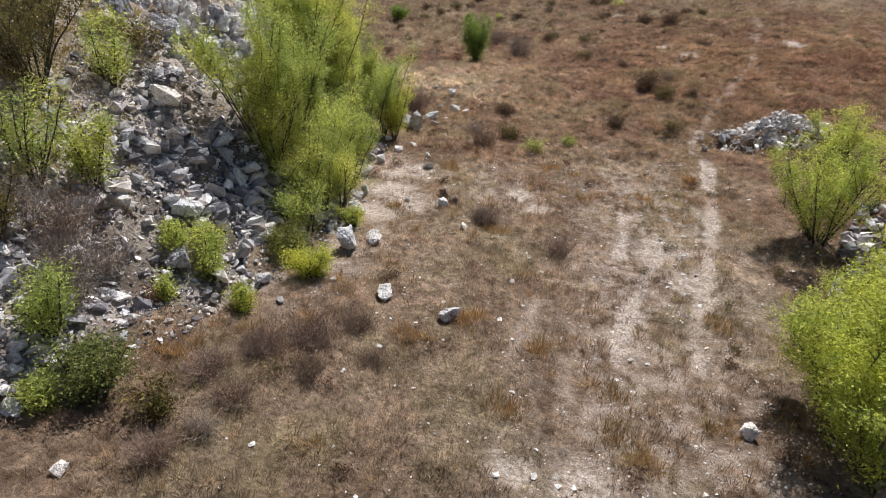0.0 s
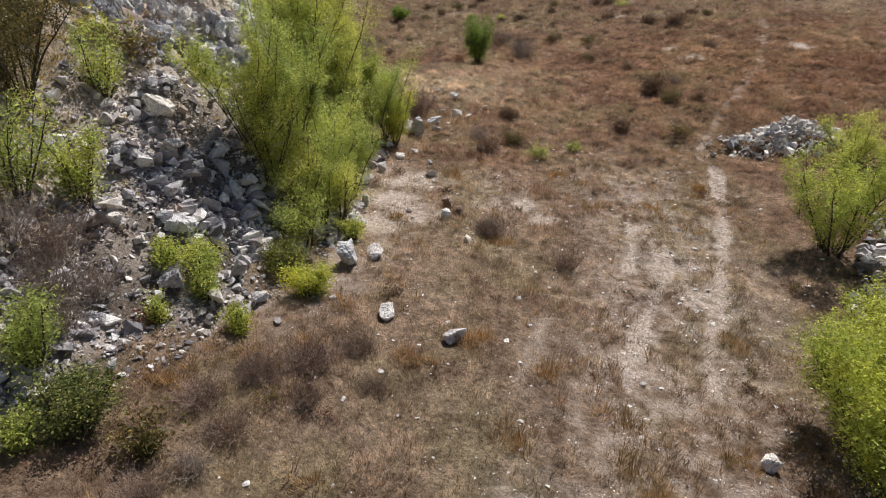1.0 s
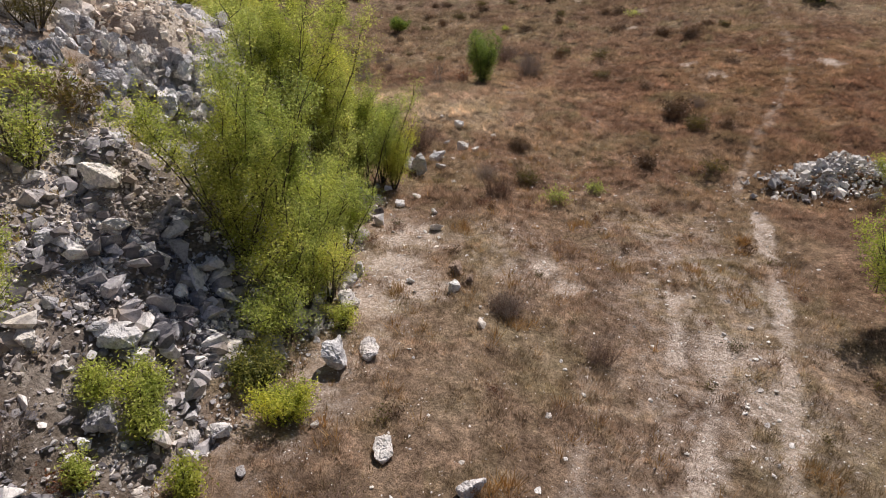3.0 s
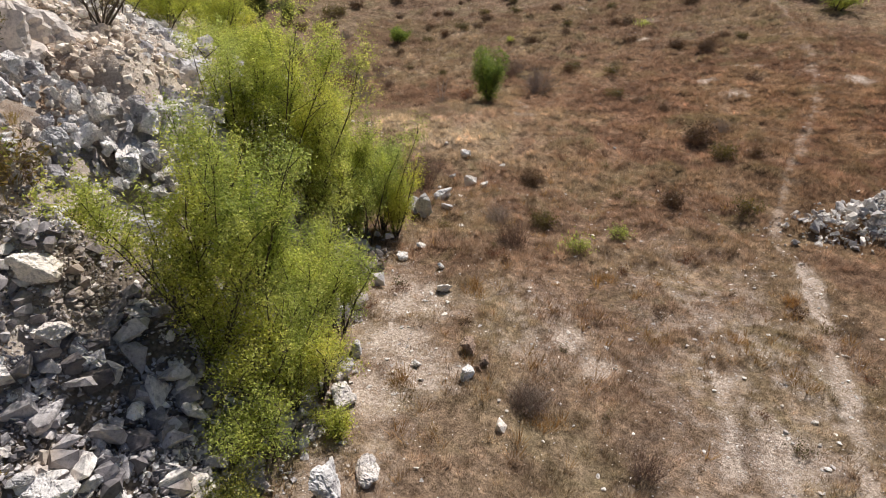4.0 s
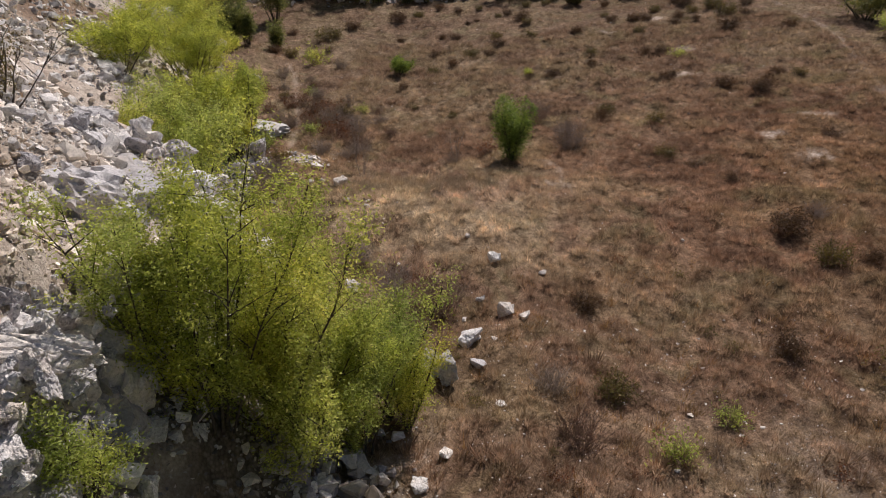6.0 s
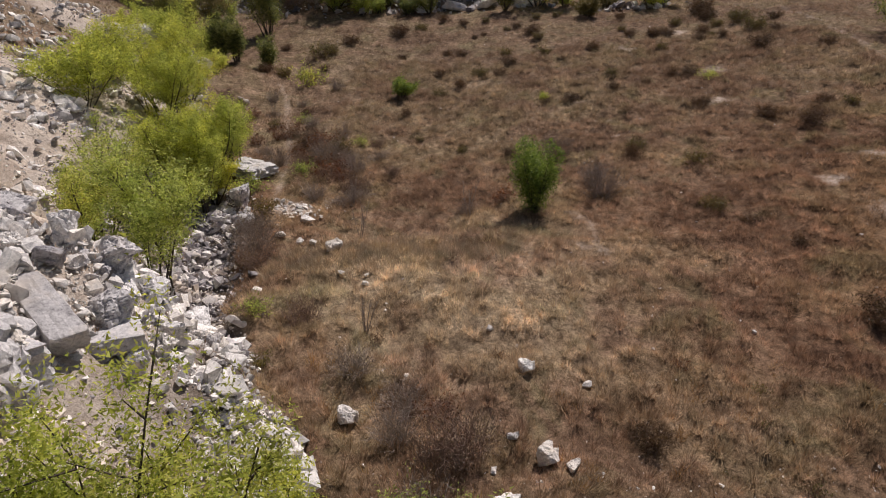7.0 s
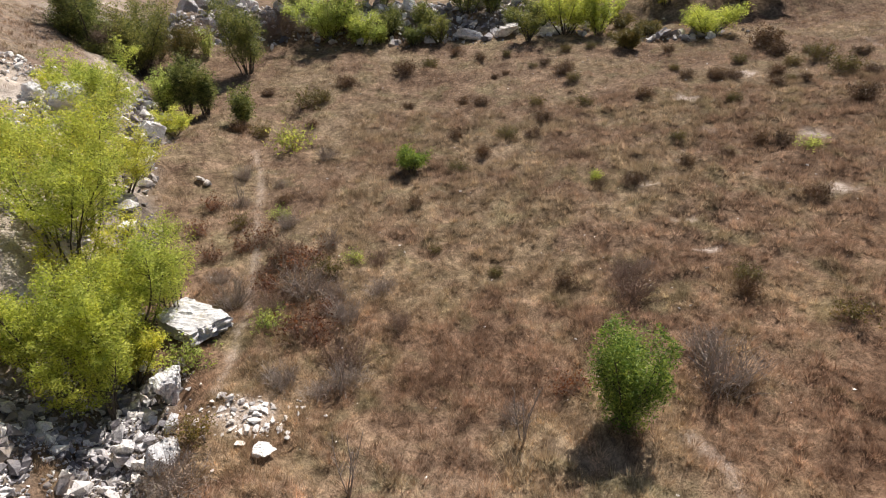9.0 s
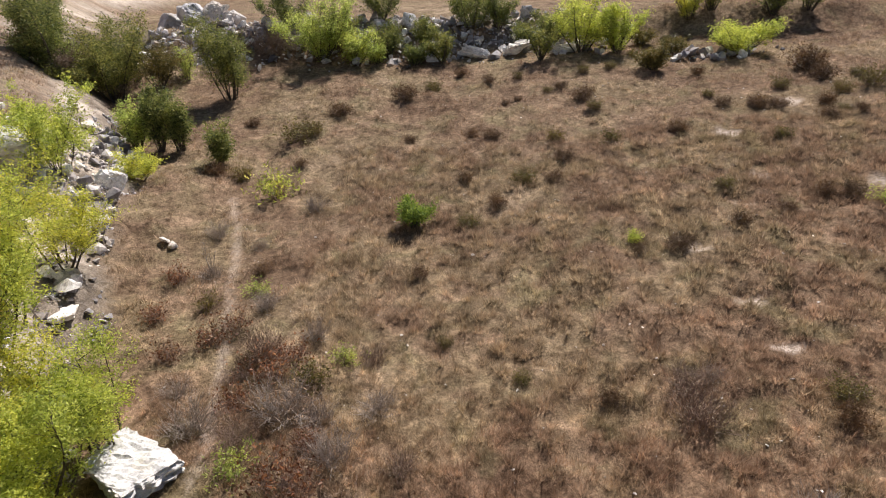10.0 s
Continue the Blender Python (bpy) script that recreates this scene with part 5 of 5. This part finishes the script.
RUST_ROWS = [(-5.2, 9.5, 0.55), (-8.6, 46.5, 1.2), (-7.4, 48.4, 1.1), (-10.2, 49.4, 1.3), (-6.2, 43.6, 1.1), (-12.6, 53.0, 1.0), (0.9, 41.1, 0.9), (-11.3, 48.7, 1.1), (-6.8, 43.7, 1.5), (-7.9, 47.6, 1.3), (-1.7, 27.9, 0.8), (-12.4, 50.6, 1.0), (-9.6, 50.0, 1.0), (-6.3, 44.9, 0.8)]
spread(RUST_ROWS, [lambda x, y, k=k: shrub("rust_shrub", x, y, 30 + k, RUST_LEAF, "rust-brown shrub with withered leaves", 70, 300, 0.07, group="rust-brown shrubs") for k in range(2)], 6)
BRUSH_ROWS = [(-2.3, 9.0, 0.85), (-1.6, 9.6, 0.7), (-3.0, 8.6, 0.8), (-2.2, 8.1, 0.6), (-3.7, 7.9, 0.7), (-1.2, 8.6, 0.5), (1.1, 15.4, 0.7), (-3.1, 7.2, 0.7)]
spread(BRUSH_ROWS, [lambda x, y, k=k: shrub("dry_brush", x, y, 60 + k, (DRY_LEAF, DARK_GRASS)[k], "soft tangle of dry brown brush in the grass", 240, 1500, 0.032, high=0.6, group="dry brush in the field") for k in range(2)], 8)
# bare saplings
for i, (x, y, h) in enumerate([(-0.58, 39.2, 1.9), (-4.6, 37.9, 1.9), (-11.5, 53.6, 1.6), (-12.0, 45.3, 1.7), (-3.6, 31.0, 1.2), (-5.3, 41.3, 1.5)]):
    tree("dead_sapling", x, y, h, h * 0.5, 3, 1, 0.02, BROWN_TWIG, "bare leafless sapling with thin grey branches", "sapling", "bare saplings", seed=130 + i, low=0.3, bark=DEAD_WOOD, stem_r=0.018)
# leafy bushes on the near slope
for i, (x, y, h, w, f, m) in enumerate([
    (-6.6, 10.9, 1.5, 1.1, 2000, 1), (-5.24, 10.81, 0.55, 0.75, 900, 1), (-4.7, 11.07, 0.85, 0.8, 1300, 1), (-4.51, 10.61, 0.75, 0.65, 900, 1), (-3.43, 12.15, 0.75, 1.0, 2000, 4), (-2.77, 11.45, 0.75, 0.95, 2200, 2),
    (-5.0, 9.6, 0.55, 0.5, 500, 1), (-3.67, 9.71, 0.5, 0.6, 700, 2), (-2.29, 14.16, 0.6, 0.7, 900, 1), (-5.88, 7.71, 1.2, 1.0, 1600, 1), (-5.01, 7.04, 0.95, 1.15, 2600, 3), (-5.46, 6.58, 0.5, 0.65, 800, 1), (-3.93, 6.64, 0.4, 0.5, 400, 0),
] + [
    (-7.2, 10.2, 1.9, 1.4, 1700, 1), (-7.9, 12.0, 2.0, 2.0, 2600, 0), (-8.5, 13.6, 1.6, 1.8, 1800, 0), (-8.6, 16.9, 1.2, 1.4, 1000, 0), (-9.6, 23.4, 1.6, 2.2, 900, 0), (-10.6, 26.0, 1.8, 2.6, 1000, 0), (-7.3, 13.6, 1.5, 1.3, 1300, 1), (-7.9, 9.6, 1.6, 1.6, 1500, 1), (-6.9, 8.6, 1.4, 1.2, 1200, 0),
]):
    tree("bush", x, y, h, w, 7, f, 0.07, (OLIVE_LEAF, WILLOW, WILLOW_BRIGHT, DARK_LEAF, DARK_LEAF)[m], ("thin olive bush on the stony slope", "leafy bush on the stony slope", "bright green bush among limestone blocks", "dense olive-green bush at the slope foot", "dark green bush among limestone blocks")[m], "bush", "bushes on the slope", seed=140 + i, low=0.08)


# ---- dry grass ----
def grass(name, x, y, high, blades, label, seed, material=STRAW, thin=0.065):
    r = np.random.default_rng(seed)
    n = len(x)
    z = land(x, y)
    a = r.uniform(0, 6.28, (n, blades))
    out = r.random((n, blades)) ** 0.6
    h = high[:, None] * r.uniform(0.55, 1.2, (n, blades))
    foot_x = x[:, None] + np.cos(a) * out * high[:, None] * 0.55
    foot_y = y[:, None] + np.sin(a) * out * high[:, None] * 0.55
    lean_x, lean_y = np.cos(a) * out * h * 0.95, np.sin(a) * out * h * 0.95
    wide = h * thin
    bx, by = np.cos(a + 1.57 + r.normal(0, 0.5, a.shape)) * wide, np.sin(a + 1.57 + r.normal(0, 0.5, a.shape)) * wide
    zz = z[:, None] - 0.02 + 0 * h
    V = np.stack([np.stack([foot_x + bx, foot_y + by, zz], -1), np.stack([foot_x - bx, foot_y - by, zz], -1), np.stack([foot_x + lean_x, foot_y + lean_y, zz + h], -1)], 2).reshape(-1, 3)
    T = np.arange(len(V)).reshape(-1, 3)
    return tagged(link_mesh(name, V, T, material), label, "grass", kind="stuff")


def sow(count, x0, x1, y0, y1, seed, lo, hi):
    r = np.random.default_rng(seed)
    x, y = r.uniform(x0, x1, count), r.uniform(y0, y1, count)
    thick = 0.12 + 1.25 * smooth(0.25, 0.75, value_noise(x, y, 0.62, 2)) * (0.45 + value_noise(x, y, 3.5, 32))
    keep = r.random(count) < thick * (1 - 0.93 * bare_at(x, y)) * (1 - 0.93 * rocky_at(x, y))
    x, y = x[keep], y[keep]
    h = lo + (hi - lo) * (0.3 * r.random(len(x)) + 0.7 * value_noise(x, y, 0.62, 2))
    return x, y, h


x, y, h = sow(56000, -9, 17, 3.5, 26, 41, 0.05, 0.15)
grass("grass", x, y, h, 8, "short dry brown grass tufts", 51)
x, y, h = sow(60000, -12, 32, 26, 48, 42, 0.07, 0.22)
grass("grass", x, y, h, 11, "dry straw-coloured grass tussocks", 52, thin=0.04)
x, y, h = sow(60000, -34, 46, 48, 90, 43, 0.09, 0.26)
grass("grass", x, y, h, 6, "dry brown grass on the far field", 53)
# rounded tussocks that make the middle of the field lumpy, golden on the crest above the channel
r = np.random.default_rng(46)
x, y = r.uniform(-8, 26, 16000), r.uniform(21, 66, 16000)
keep = (r.random(16000) < 0.25 + 0.9 * value_noise(x, y, 2.2, 71)) & (bare_at(x, y) < 0.4) & (rocky_at(x, y) < 0.3)
x, y = x[keep], y[keep]
grass("grass", x, y, r.uniform(0.13, 0.28, len(x)) * (1 + 0.35 * smooth(40, 60, y)), 44, "rounded dry grass tussocks", 54, thin=0.032)
x = r.uniform(-7.2, 0.8, 900)
y = 36.6 + 0.12 * x + r.normal(-0.9, 0.7, 900)
grass("grass", x, y, r.uniform(0.14, 0.28, 900), 26, "straw-coloured dry grass along the crest of a grassy step", 55, PALE_GRASS, 0.03)
# yellowed grass high on the slope
x, y = -8.9 + r.normal(0, 0.9, 1300), 12.6 + r.normal(0, 1.7, 1300)
grass("grass", x, y, r.uniform(0.07, 0.18, 1300), 26, "yellowed grass between stones on the slope", 56, YELLOW_GRASS, 0.05)
r = np.random.default_rng(47)
TUFTS = [(1.08, 7.73), (2.79, 8.52), (6.9, 16.45), (0.58, 10.1), (2.7, 7.56), (-0.6, 9.42), (1.77, 9.62), (-3.24, 9.09), (-4.4, 8.2), (0.29, 19.5), (6.08, 18.0), (3.79, 20.6), (1.39, 15.06), (5.88, 11.2), (-2.4, 9.6), (-1.3, 15.8), (8.2, 19.5), (4.4, 17.9), (3.1, 6.9), (4.6, 7.9)]
x, y = np.repeat(np.array(TUFTS), 16, axis=0).T + r.normal(0, 0.17, (2, 16 * len(TUFTS)))
grass("grass", x, y, r.uniform(0.10, 0.22, len(x)), 30, "golden-orange dry grass tuft", 57, GOLD_GRASS, 0.03)
x, y = r.uniform(-4, 9.5, 10000), r.uniform(4.5, 24, 10000)
keep = (rocky_at(x, y) < 0.3) & (r.random(10000) > 1.4 * bare_at(x, y))
x, y = x[keep], y[keep]
grass("grass", x, y, r.uniform(0.035, 0.085, len(x)), 12, "low withered stubble between pebbles", 58, DARK_GRASS, 0.06)
# larger tufts, golden and withered, in drifts on the near field
for count, seed, lo, hi, high, material, label, wave in ((2600, 44, 0.56, 0.74, 0.19, GOLD_GRASS, "golden-orange dry grass tufts", 61), (7500, 45, 0.50, 0.70, 0.10, DARK_GRASS, "withered dark brown grass tufts", 62)):
    r = np.random.default_rng(seed)
    x, y = r.uniform(-5, 9, count), r.uniform(4, 30, count)
    keep = (r.random(count) < smooth(lo, hi, 0.5 * value_noise(x, y, 1.1, wave) + 0.5 * value_noise(x, y, 0.4, wave + 5) + 0.16 * (material == DARK_GRASS) * np.exp(-(((x + 0.8) / 2.2) ** 2) - ((y - 7.5) / 2.6) ** 2))) & (bare_at(x, y) < 0.6) & (rocky_at(x, y) < 0.4)
    x, y = x[keep], y[keep]
    grass("grass", x, y, high * r.uniform(0.6, 1.3, len(x)), 20, label, seed + 20, material, 0.035)
